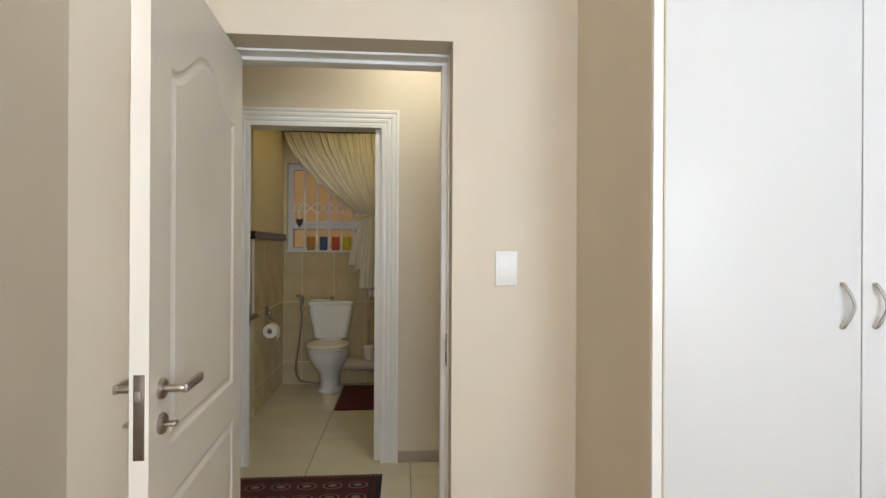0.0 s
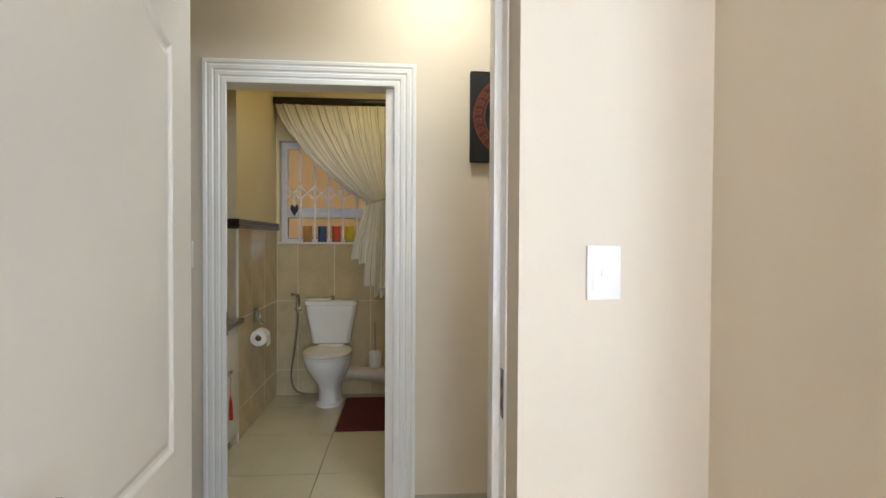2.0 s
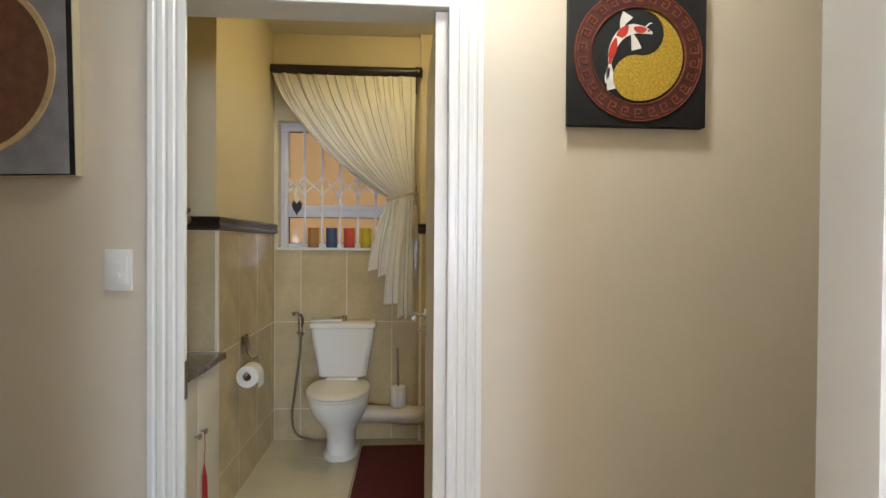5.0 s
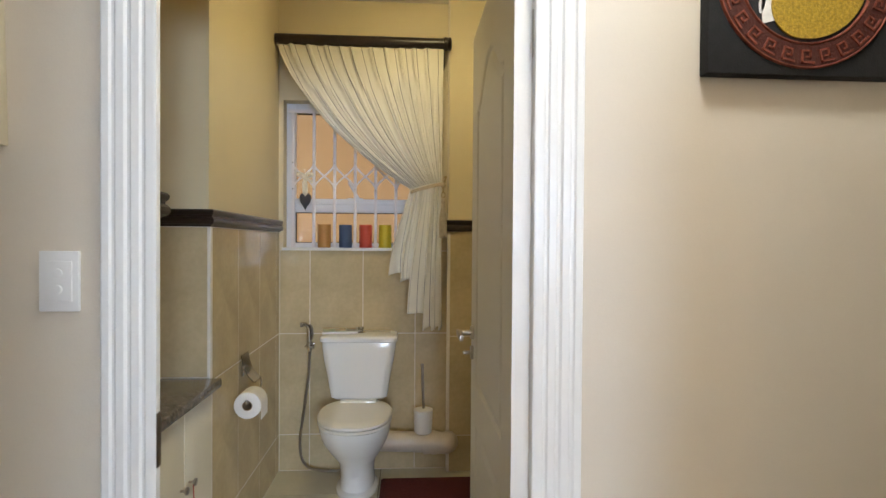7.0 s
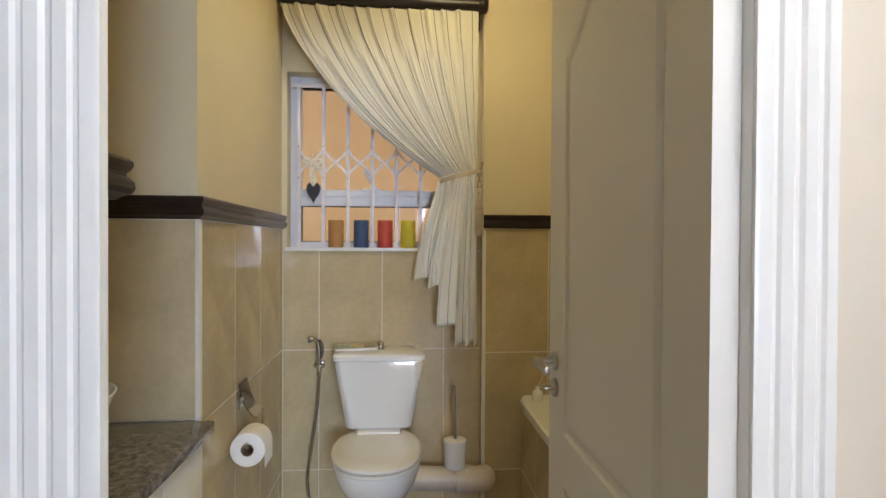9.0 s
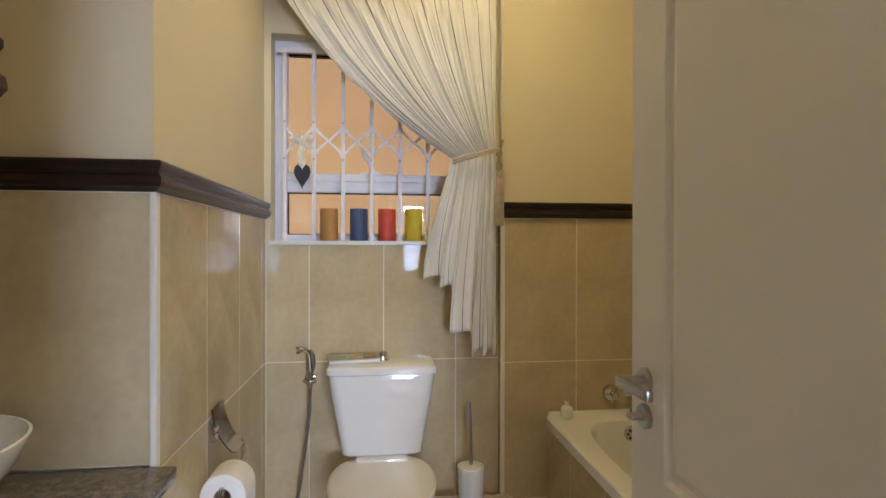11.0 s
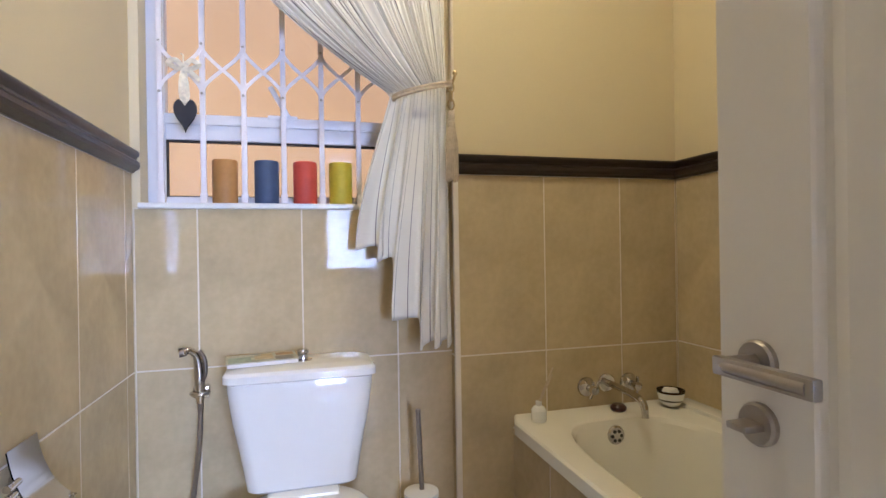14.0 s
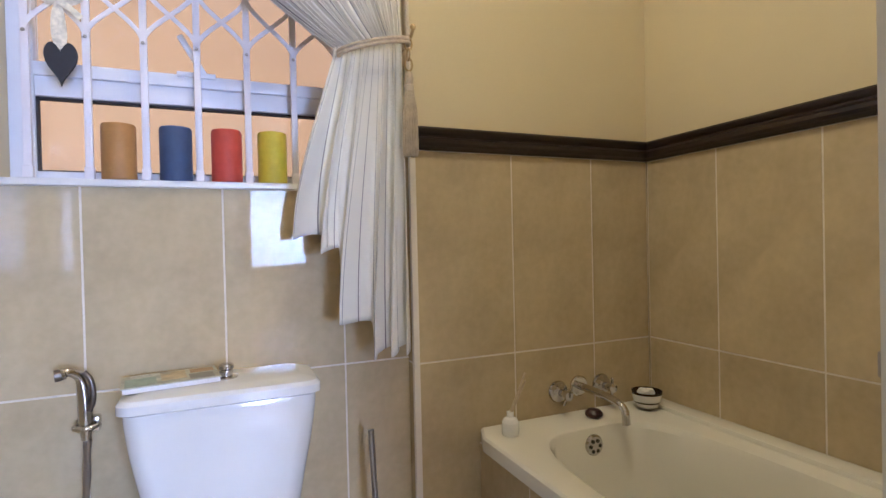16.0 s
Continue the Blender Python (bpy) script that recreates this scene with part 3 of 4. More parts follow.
part("gold_swirl", slab(swirl(0.136), 0.004, wall_m @ pose(0, 0, -0.0005, 0, 0, -8)), GOLD, painting, "gold textured swirl")


def blob(cx, cz, rx, rz, turn, wob, n=22):
    return [(cx + rx * (1 + wob * math.sin(3 * a + turn)) * math.cos(a) * math.cos(turn) - rz * math.sin(a) * math.sin(turn),
             cz + rx * (1 + wob * math.sin(3 * a + turn)) * math.cos(a) * math.sin(turn) + rz * math.sin(a) * math.cos(turn)) for a in (2 * math.pi * k / n for k in range(n))]




def ribbon(line, widths, n=8):
    """The outline of a band along a smooth line, with its half width at each of the line's points."""
    mid = bend([(x, z, 0) for x, z in line], n)
    left, right = [], []
    for k, p in enumerate(mid):
        d = (mid[min(k + 1, len(mid) - 1)] - mid[max(k - 1, 0)]).normalized()
        f = k / n
        a = min(int(f), len(widths) - 2)
        w = widths[a] + (widths[a + 1] - widths[a]) * (f - a)
        left.append((p.x - d.y * w, p.y + d.x * w))
        right.append((p.x + d.y * w, p.y - d.x * w))
    return left + right[::-1]


KOI = [(-0.088, -0.025), (-0.080, 0.020), (-0.055, 0.060), (-0.020, 0.078), (0.015, 0.076), (0.042, 0.068)]
part("koi_body", slab(ribbon(KOI, [0.005, 0.011, 0.015, 0.015, 0.011, 0.003]), 0.002, wall_m), WHITE_PAINT, painting, "white koi body")
for line, widths in (([(-0.088, -0.028), (-0.086, -0.060), (-0.076, -0.102)], [0.004, 0.012, 0.020]), ([(-0.090, -0.040), (-0.097, -0.065), (-0.100, -0.085)], [0.003, 0.007, 0.002]),
                     ([(-0.052, 0.074), (-0.048, 0.098), (-0.034, 0.122)], [0.004, 0.010, 0.018]), ([(-0.020, 0.062), (-0.012, 0.040), (-0.006, 0.018)], [0.004, 0.011, 0.016]),
                     ([(0.020, 0.084), (0.032, 0.096), (0.040, 0.098)], [0.002, 0.002, 0.001])):
    part("koi_fin", slab(ribbon(line, widths), 0.0015, wall_m), WHITE_PAINT, painting)
for args in ((-0.079, 0.016, 0.032, 0.011, 1.30, 0.12), (-0.049, 0.068, 0.022, 0.013, 0.8, 0.2), (0.004, 0.077, 0.020, 0.010, -0.1, 0.15), (-0.087, -0.018, 0.012, 0.005, 1.4, 0.2)):
    part("koi_patch", slab(blob(*args), 0.0028, wall_m), RED_PAINT, painting)
part("koi_eye", slab(blob(0.030, 0.074, 0.003, 0.003, 0, 0), 0.0032, wall_m), CANVAS_BLACK, painting)

LX, LZ, LS = -1.782, 1.775, 0.306
big = base("painting", (LX, HALL_Y1 - 0.02, LZ - LS), "blue-grey canvas with a rust brown disc and tan rim", "painting")
tilt = Matrix.Translation((LX, 0, LZ)) @ Matrix.Rotation(radians(-1.4), 4, "Y") @ Matrix.Translation((-LX, 0, -LZ))
part("canvas", place(boxed(LX - LS, LX + LS, HALL_Y1 - 0.034, HALL_Y1 - 0.001, LZ - LS, LZ + LS, 0.003), tilt), CREAM_EDGE, big, "cream raw canvas edge")
part("picture", place(boxed(LX - LS + 0.002, LX + LS - 0.002, HALL_Y1 - 0.0365, HALL_Y1 - 0.0345, LZ - LS + 0.002, LZ + LS - 0.002), tilt), CANVAS_BLACK, big)
part("field", place(boxed(LX - LS + 0.02, LX + LS - 0.016, HALL_Y1 - 0.0385, HALL_Y1 - 0.037, LZ - LS + 0.006, LZ + LS - 0.006), tilt), GREY_CANVAS, big)
part("disc", lathe([(0, 0), (0.245, 0), (0.243, 0.003), (0, 0.003)], pose(LX, HALL_Y1 - 0.039, LZ, 90), 64), BROWN_CANVAS, big)
part("rim", arc_ring(LX, LZ, 0.243, 0.262, HALL_Y1 - 0.039, 0.004), TAN_RING, big)

# hall rug
RUG_RED = material("dark red wool", (0.060, 0.010, 0.010), 0.95, scale=50, vary=0.3, fine=450, bump=0.08)
RUG_DARK = material("black wool", (0.014, 0.008, 0.009), 0.95, scale=50, vary=0.3, fine=450, bump=0.08)
RUG_CREAM = material("faded rose wool", (0.20, 0.105, 0.085), 0.95, scale=50, vary=0.3, fine=450, bump=0.08)
rug = base("rug", (-0.83, 5.0, 0), "dark red woven rug with octagon medallions", "rug")
RX0, RX1, RY0, RY1 = -1.45, -0.400, 4.64, 5.305
part("pile", boxed(RX0, RX1, RY0, RY1, 0.0, 0.008, 0.003), RUG_DARK, rug)
part("field", boxed(RX0 + 0.03, RX1 - 0.03, RY0 + 0.03, RY1 - 0.03, 0.007, 0.0092), RUG_RED, rug)
part("inner_border", boxed(RX0 + 0.055, RX1 - 0.055, RY0 + 0.055, RY1 - 0.055, 0.009, 0.0098), RUG_DARK, rug)
part("inner_field", boxed(RX0 + 0.065, RX1 - 0.065, RY0 + 0.065, RY1 - 0.065, 0.0095, 0.0104), RUG_RED, rug)
for i in range(7):
    for j in range(4):
        cx, cy = RX1 - 0.125 - i * 0.135, RY1 - 0.135 - j * 0.135
        if cx < RX0 + 0.09:
            continue
        for r0, mt, nm, z in ((0.050, RUG_CREAM, "medallion", 0.0108), (0.042, RUG_DARK, "medallion_inside", 0.0112), (0.022, RUG_CREAM, "medallion_heart", 0.0116)):
            o = [(cx + r0 * 1.1 * math.cos(math.pi / 8 + k * math.pi / 4), cy + r0 * 0.8 * math.sin(math.pi / 8 + k * math.pi / 4)) for k in range(8)]
            part(nm, slab(o, z - 0.0095, pose(0, 0, 0.0095)), mt, rug)
edge = bmesh.new()
for k in range(44):
    x = RX0 + 0.03 + k * 0.0232
    box(edge, x, x + 0.011, RY1 - 0.026, RY1 - 0.008, 0.006, 0.0088)
part("edge_pattern", edge, RUG_CREAM, rug)

# ---- bathroom: dado ----
PROFILE = [(0, 0), (0.010, 0), (0.013, 0.004), (0.024, 0.010), (0.028, 0.018), (0.027, 0.028), (0.022, 0.034), (0.019, 0.036), (0.019, 0.041), (0.023, 0.045), (0.026, 0.052), (0.026, 0.058), (0.022, 0.063), (0, 0.063)]


def rail(name, path, side, label, lift=0.0):
    """A moulding swept along flat corners; side: +1 when the room lies to the left of the way."""
    bm = bmesh.new()
    p = [Vector(q) for q in path]
    rows = []
    for i, q in enumerate(p):
        d1 = (q - p[i - 1]).normalized() if i else (p[1] - q).normalized()
        d2 = (p[i + 1] - q).normalized() if i < len(p) - 1 else d1
        n1, n2 = Vector((-d1.y, d1.x)) * side, Vector((-d2.y, d2.x)) * side
        mit = (n1 + n2) / max(0.2, 1 + n1.dot(n2))
        rows.append([bm.verts.new((q.x + mit.x * o, q.y + mit.y * o, DADO_Z0 + lift + h)) for o, h in PROFILE])
    n = len(PROFILE)
    for a, b in zip(rows, rows[1:]):
        for k in range(n):
            bm.faces.new((a[k], a[(k + 1) % n], b[(k + 1) % n], b[k]))
    bm.faces.new(rows[0])
    bm.faces.new(rows[-1])
    bmesh.ops.recalc_face_normals(bm, faces=bm.faces)
    return setting(name, bm, DADO, label, "dado rail")


rail("trim_dado_toilet", [(-2.05, NIB_Y), (-2.05, ALCOVE_Y), (LEFT_X, ALCOVE_Y), (LEFT_X, 7.352)], -1, "dark espresso wooden dado rail over the tiles")
rail("trim_dado_nib", [(NIB_X, BATH_Y0 + 0.01), (NIB_X, NIB_Y), (-2.05, NIB_Y)], -1, "dark espresso wooden dado rail on the nib wall")
rail("trim_dado_bath", [(PIER_X, 7.35), (PIER_X, PIER_Y), (RIGHT_X, PIER_Y), (RIGHT_X, BATH_Y0), (-0.380, BATH_Y0)], -1, "dark espresso wooden dado rail over the bath tiles", 0.010)

# ---- bathroom window ----
WX0, WX1, WZ0, WZ1, WY = -1.388, -0.50, 1.258, 2.085, 7.430
win = base("window_2", (-0.94, WY, WZ0), "white aluminium bathroom window with a cross rail", "window", kind="structure")
part("window_sill", boxed(WX0 - 0.004, WX1, 7.338, WY, 1.244, 1.260, 0.003), FRAME_WHITE, win)
for a in ((WX0, WX0 + 0.050, WZ0, WZ1), (WX1 - 0.05, WX1, WZ0, WZ1)):
    part("frame", boxed(a[0], a[1], WY, WY + 0.045, a[2], a[3], 0.003), ALU, win)
for a in ((WZ0, WZ0 + 0.028), (WZ1 - 0.050, WZ1)):
    part("frame", boxed(WX0 + 0.05, WX1 - 0.05, WY, WY + 0.045, a[0], a[1], 0.003), ALU, win)
part("cross_rail", boxed(WX0 + 0.05, WX1 - 0.05, WY + 0.002, WY + 0.043, 1.462, 1.512, 0.004), ALU, win)
part("sash", boxed(WX0 + 0.05, WX1 - 0.05, WY - 0.008, WY + 0.030, 1.508, 1.540, 0.004), ALU, win)
for z in (1.4595, 1.2880):
    part("seal", boxed(WX0 + 0.05, WX1 - 0.05, WY + 0.010, WY + 0.034, z - 0.002, z + 0.002), SEAL_AND_SHADE, win)
part("seal", boxed(WX0 + 0.05, WX0 + 0.053, WY + 0.010, WY + 0.034, 1.287, 1.462), SEAL_AND_SHADE, win)
part("seal", boxed(WX0 + 0.055, WX1 - 0.05, WY + 0.010, WY + 0.034, 2.028, 2.034), SEAL_AND_SHADE, win)
for a in ((1.287, 1.461), (1.541, 2.030)):
    pane = part("pane", boxed(WX0 + 0.052, WX1 - 0.052, WY + 0.020, WY + 0.024, *a), GLASS, win, "clear window pane")
    pane.visible_shadow = False
stay = part("window_catch", place(boxed(-0.008, 0.008, -0.012, -0.004, -0.055, 0.055, 0.003), pose(-1.005, WY, 1.590, 0, -30, 0)), ALU, win)
part("catch_base", boxed(-1.04, -0.95, WY - 0.014, WY - 0.008, 1.532, 1.546, 0.002), ALU, win)

gate = base("burglar_bars", (-0.93, 7.385, 1.260), "white folding burglar bars with ogee lattice", "burglar bars")
BX = [-1.340 + 0.1160 * k for k in range(8)]
for x in BX:
    part("bar", boxed(x - 0.008, x + 0.008, 7.379, 7.391, 1.260, 2.020, 0.002), BAR, gate)
    part("foot", boxed(x - 0.010, x + 0.010, 7.377, 7.393, 1.260, 1.292, 0.002), BAR, gate)
for a, b in zip(BX, BX[1:]):
    for p, q, y in ((a, b, 7.3765), (b, a, 7.3735)):
        line = [(p + (q - p) * (3 * s * s - 2 * s ** 3), y, 1.591 + 0.148 * s) for s in (k / 16 for k in range(17))]
        part("lattice_arm", tube(line, 0.005, 4, flat=(0.0105, 0.003)), BAR, gate)
for x in BX:
    for z in (1.591, 1.739):
        r = part("rivet", lathe([(0, 0), (0.0045, 0), (0.003, 0.002), (0, 0.0025)], pose(x, 7.3725, z, 90), 10), STEEL, gate)
part("top_rail", boxed(WX0 + 0.02, WX1, 7.379, 7.391, 2.020, 2.040, 0.002), BAR, gate)

# candles between the bars
for x, col, nm in ((-1.162, (0.40, 0.20, 0.055), "caramel brown"), (-1.043, (0.045, 0.075, 0.16), "navy blue"), (-0.929, (0.50, 0.065, 0.04), "coral red"), (-0.820, (0.52, 0.42, 0.02), "lime yellow")):
    c = base("candle", (x, 7.366, 1.260), nm + " pillar candle on the window sill", "candle", "candles on the sill")
    part("wax", lathe([(0, 1.260), (0.0350, 1.260), (0.0360, 1.264), (0.0360, 1.385), (0.0335, 1.390), (0.020, 1.387), (0, 1.382)], pose(x, 7.366, 0)), wax(nm + " wax", col), c)
    part("wick", tube([(x, 7.366, 1.380), (x, 7.366, 1.387), (x + 0.002, 7.366, 1.392)], 0.001, 6), SEAL_AND_SHADE, c)

# heart on a ribbon
heart = base("heart_ornament", (-1.268, 7.352, 1.459), "black wooden heart hanging on a spotted ribbon", "ornament")
ho = []
for k in range(40):
    t = 2 * math.pi * k / 40
    ho.append((0.0020 * 16 * math.sin(t) ** 3, 0.0034 * (13 * math.cos(t) - 5 * math.cos(2 * t) - 2 * math.cos(3 * t) - math.cos(4 * t)) + 0.004))
part("heart", slab(ho, 0.008, pose(-1.266, 7.356, 1.519, 90), bevel=0.002), BLACK_SLATE, heart)
part("ribbon_tail", tube(bend([(-1.266, 7.350, 1.540), (-1.260, 7.348, 1.580), (-1.264, 7.350, 1.620), (-1.268, 7.352, 1.650)], 8), 0, 4, flat=(0.016, 0.001)), RIBBON, heart)
part("ribbon_tail", tube(bend([(-1.266, 7.351, 1.540), (-1.274, 7.347, 1.580), (-1.274, 7.349, 1.620), (-1.268, 7.352, 1.650)], 8), 0, 4, flat=(0.015, 0.001)), RIBBON, heart)
for s in (-1, 1):
    part("bow_loop", tube(bend([(-1.268, 7.350, 1.655), (-1.268 + s * 0.020, 7.344, 1.676), (-1.268 + s * 0.042, 7.350, 1.668), (-1.268 + s * 0.020, 7.353, 1.655), (-1.268, 7.351, 1.655)], 8), 0, 4, flat=(0.014, 0.001)), RIBBON, heart)
part("ribbon_end", tube(bend([(-1.268, 7.349, 1.655), (-1.245, 7.345, 1.640), (-1.225, 7.349, 1.622)], 6), 0, 4, flat=(0.013, 0.001)), RIBBON, heart)
part("hanger", tube([(-1.268, 7.352, 1.655), (-1.272, 7.366, 1.70), (-1.280, 7.372, 1.705)], 0.002, 6), RIBBON, heart)

# ---- curtain ----
rod = base("curtain_rod", (-0.93, 7.262, 2.387), "dark espresso wooden curtain rod with turned ends", "curtain rod")
RZ, RY = 2.388, 7.262
part("pole", lathe([(0, 0), (0.029, 0), (0.029, 0.945), (0, 0.945)], pose(-1.408, RY, RZ, 0, 90, 0), 28), DADO, rod)
part("finial", lathe([(0, 0), (0.032, 0), (0.036, 0.006), (0.036, 0.020), (0.031, 0.025), (0.036, 0.030), (0.034, 0.040), (0.02, 0.046), (0, 0.047)], pose(-0.500, RY, RZ, 0, 90, 0), 28), DADO, rod)
part("bracket", boxed(-0.515, -0.490, RY, 7.356, RZ - 0.115, RZ - 0.02, 0.004), DADO, rod)
part("bracket", boxed(-1.395, -1.370, RY, 7.356, RZ - 0.05, RZ - 0.02, 0.004), DADO, rod)
NU, NV, PLEATS = 330, 110, 11


def ease(a, b, v):
    v = max(0.0, min(1.0, (v - a) / (b - a)))
    return v * v * (3 - 2 * v)


def curtain_point(u, v):
    """u across the cloth from its free edge, v down it: pinch pleats at the top, gathered at the tie, fanning out under it."""
    tie, cut = 1.574 + 0.042 * u, 0.60
    ph = 2 * math.pi * (PLEATS * u + 0.16 * math.sin(17 * u) + 0.11 * math.sin(29 * u + 1))
    fold = 2 * math.pi * (5.6 * u + 0.42 * math.sin(5 * u + 1))
    if v < cut:
        s = v / cut
        x0, x1 = -1.398 + 0.898 * u, -0.662 + 0.156 * u
        c = (x0 + (1 - u) * 0.150, 1.925 + 0.08 * u)
        x = (1 - s) ** 2 * x0 + 2 * s * (1 - s) * c[0] + s * s * x1
        z = (1 - s) ** 2 * 2.357 + 2 * s * (1 - s) * c[1] + s * s * tie
        head = 1 - ease(0.16, 0.30, s)
        pinch = (math.exp(-((math.sin(ph / 2) / 0.26) ** 2)) * 0.024 - math.exp(-((math.sin(ph / 2) / 0.09) ** 2)) * 0.013) * head
        crease = 0.0035 * math.sin(3 * ph + 8 * s + 5 * math.sin(7 * u)) * ease(0.2, 0.45, s) + 0.010 * math.exp(-((s - 0.27) / 0.035) ** 2) * math.exp(-((math.sin(ph / 2) / 0.5) ** 2))
        soft = (0.5 - 0.5 * math.cos(ph + 0.7 * math.sin(6 * u))) * 0.013 * ease(0.12, 0.4, s) * (1 - 0.35 * s)
        wide = 0.009 * math.sin(fold + 2.2 * s) * ease(0.1, 0.6, s)
        y = 7.258 - 0.026 * s - pinch - soft - wide - crease
        x += 0.007 * math.sin(ph + 1.3) * (1 - s) * (1 - head)
        z += (0.004 * math.sin(5 * u + 2) + 0.003 * math.sin(ph)) * max(0.0, 1 - s / 0.05)
    else:
        s = (v - cut) / (1 - cut)
        x0, x1 = -0.662 + 0.156 * u, -0.792 + 0.282 * u + 0.03 * math.sin(3 * math.pi * u) * (1 - u)
        x = x0 + (x1 - x0) * ease(-0.25, 1.0, s) ** 0.85
        hem = 1.125 - 0.045 * ease(0.0, 0.3, u) - 0.155 * ease(0.325, 0.345, u) - 0.03 * ease(0.42, 0.6, u) - 0.07 * ease(0.615, 0.635, u) + 0.012 * math.sin(fold + 1.5)
        z = tie + (hem - tie) * s
        deep = 0.008 + 0.020 * ease(0.0, 0.6, s)
        y = 7.232 - deep * (0.5 - 0.5 * math.cos(fold)) - 0.003 * math.sin(1.4 * fold + 3 * s) - 0.018 * math.sin(math.pi * u) * (1 - 0.4 * s)
        x += 0.019 * s * math.sin(fold + 0.8)
    return x, y, z


cb = bmesh.new()
uvl = cb.loops.layers.uv.new("UVMap")
grid = [[cb.verts.new(curtain_point(i / NU, j / NV)) for i in range(NU + 1)] for j in range(NV + 1)]
for j in range(NV):
    for i in range(NU):
        f = cb.faces.new((grid[j][i], grid[j + 1][i], grid[j + 1][i + 1], grid[j][i + 1]))
        for loop, (a, b) in zip(f.loops, ((i, j), (i, j + 1), (i + 1, j + 1), (i + 1, j))):
            loop[uvl].uv = (a / NU, b / NV)
curtain = solo("curtain", cb, CURTAIN, "cream cotton curtain with thin dark stripes, tied to one side", "curtain")
for p in curtain.data.polygons:
    p.use_smooth = True
thick = curtain.modifiers.new("thickness", "SOLIDIFY")
thick.thickness = 0.002
tieback = base("tieback", (-0.56, 7.24, 1.3), "beige rope tieback with a tassel on a brass hook", "tieback")
ring = [( -0.582 + 0.090 * math.cos(a), 7.216 + 0.046 * math.sin(a), 1.594 + 0.024 * math.cos(a)) for a in (2 * math.pi * k / 40 for k in range(41))]
part("rope", tube(ring, 0.0055, 8), ROPE, tieback)
part("rope", tube([(x, y, z - 0.009) for x, y, z in ring], 0.005, 8), ROPE, tieback)
HX, HY = -0.500, 7.196
part("rope_end", tube(bend([(-0.497, 7.225, 1.618), (HX + 0.004, HY + 0.012, 1.620), (HX, HY, 1.622)], 6), 0.005, 14), ROPE, tieback)
part("hook", tube(bend([(HX + 0.016, 7.352, 1.620), (HX + 0.014, 7.25, 1.620), (HX + 0.008, HY, 1.622), (HX + 0.012, HY - 0.006, 1.640)], 8), 0.004, 14), BRASS, tieback, "brass wall hook")
part("knob", lathe([(0, -0.008), (0.006, -0.006), (0.008, 0), (0.006, 0.006), (0, 0.008)], pose(HX + 0.012, HY - 0.006, 1.645), 14), BRASS, tieback)
for k, z in enumerate((1.602, 1.576, 1.550)):
    rg = [(HX + (0.010 * math.cos(a) if k % 2 == 0 else 0), HY + (0.010 * math.cos(a) if k % 2 else 0), z + 0.016 * math.sin(a)) for a in (2 * math.pi * i / 20 for i in range(21))]
    part("chain_link", tube(rg, 0.0024, 8), BRASS, tieback)
part("tassel_head", lathe([(0, 1.534), (0.009, 1.530), (0.012, 1.514), (0.009, 1.500), (0.012, 1.496), (0.012, 1.484), (0.009, 1.480)], pose(HX, HY, 0), 18), ROPE, tieback)
threads = bmesh.new()
for k in range(40):
    a, r = 2.4 * k, 0.019 * math.sqrt(k / 40)
    tube([(HX + 0.5 * r * math.cos(a), HY + 0.5 * r * math.sin(a), 1.486), (HX + r * math.cos(a), HY + r * math.sin(a), 1.43), (HX + 1.05 * r * math.cos(a), HY + 1.05 * r * math.sin(a), 1.322 + 0.006 * math.sin(5 * a))], 0.0022, 5, threads)
part("tassel_threads", threads, ROPE, tieback)

# ---- toilet ----
TX = -0.948


def egg(cx, y_back, y_front, half, z, n=40, power=2.3):
    """A seat-like outline: square-ish at the back, round in front."""
    out = []
    cy = y_back + (y_front - y_back) * 0.45
    for k in range(n):
        a = 2 * math.pi * k / n
        c, s = math.cos(a), math.sin(a)
        r = (abs(c) ** power + abs(s) ** power) ** (-1 / power)
        out.append(Vector((cx + half * r * c, cy + (y_back - cy) * r * s if s > 0 else cy + (cy - y_front) * r * s, z)))
    return out


def loft(rings, bm=None, top=True, bottom=True):
    bm = bm or bmesh.new()
    made = [[bm.verts.new(p) for p in r] for r in rings]
    n = len(made[0])
    for a, b in zip(made, made[1:]):
        for k in range(n):
            bm.faces.new((a[k], a[(k + 1) % n], b[(k + 1) % n], b[k]))
    if bottom:
        bm.faces.new(made[0])
    if top:
        bm.faces.new(made[-1])
    bmesh.ops.recalc_face_normals(bm, faces=bm.faces)
    return bm


def rounded(x0, x1, y0, y1, z, r, n=8):
    out = []
    for cx, cy, a0 in ((x1 - r, y1 - r, 0), (x0 + r, y1 - r, 90), (x0 + r, y0 + r, 180), (x1 - r, y0 + r, 270)):
        for k in range(n):
            a = radians(a0 + 90 * k / (n - 1))
            out.append(Vector((cx + r * math.cos(a), cy + r * math.sin(a), z)))
    return out


toilet = base("toilet", (TX, 7.05, 0), "white ceramic close-coupled toilet with closed cream lid", "toilet")
part("bowl", loft([egg(TX, 7.30, 6.985, 0.108, 0.0), egg(TX, 7.30, 6.985, 0.108, 0.012), egg(TX, 7.30, 7.005, 0.092, 0.030), egg(TX, 7.29, 7.015, 0.088, 0.10), egg(TX, 7.28, 6.985, 0.098, 0.17),
                   egg(TX, 7.26, 6.905, 0.140, 0.245), egg(TX, 7.24, 6.845, 0.166, 0.31), egg(TX, 7.23, 6.815, 0.178, 0.365), egg(TX, 7.23, 6.808, 0.180, 0.392), egg(TX, 7.23, 6.818, 0.172, 0.397)]), CERAMIC, toilet)
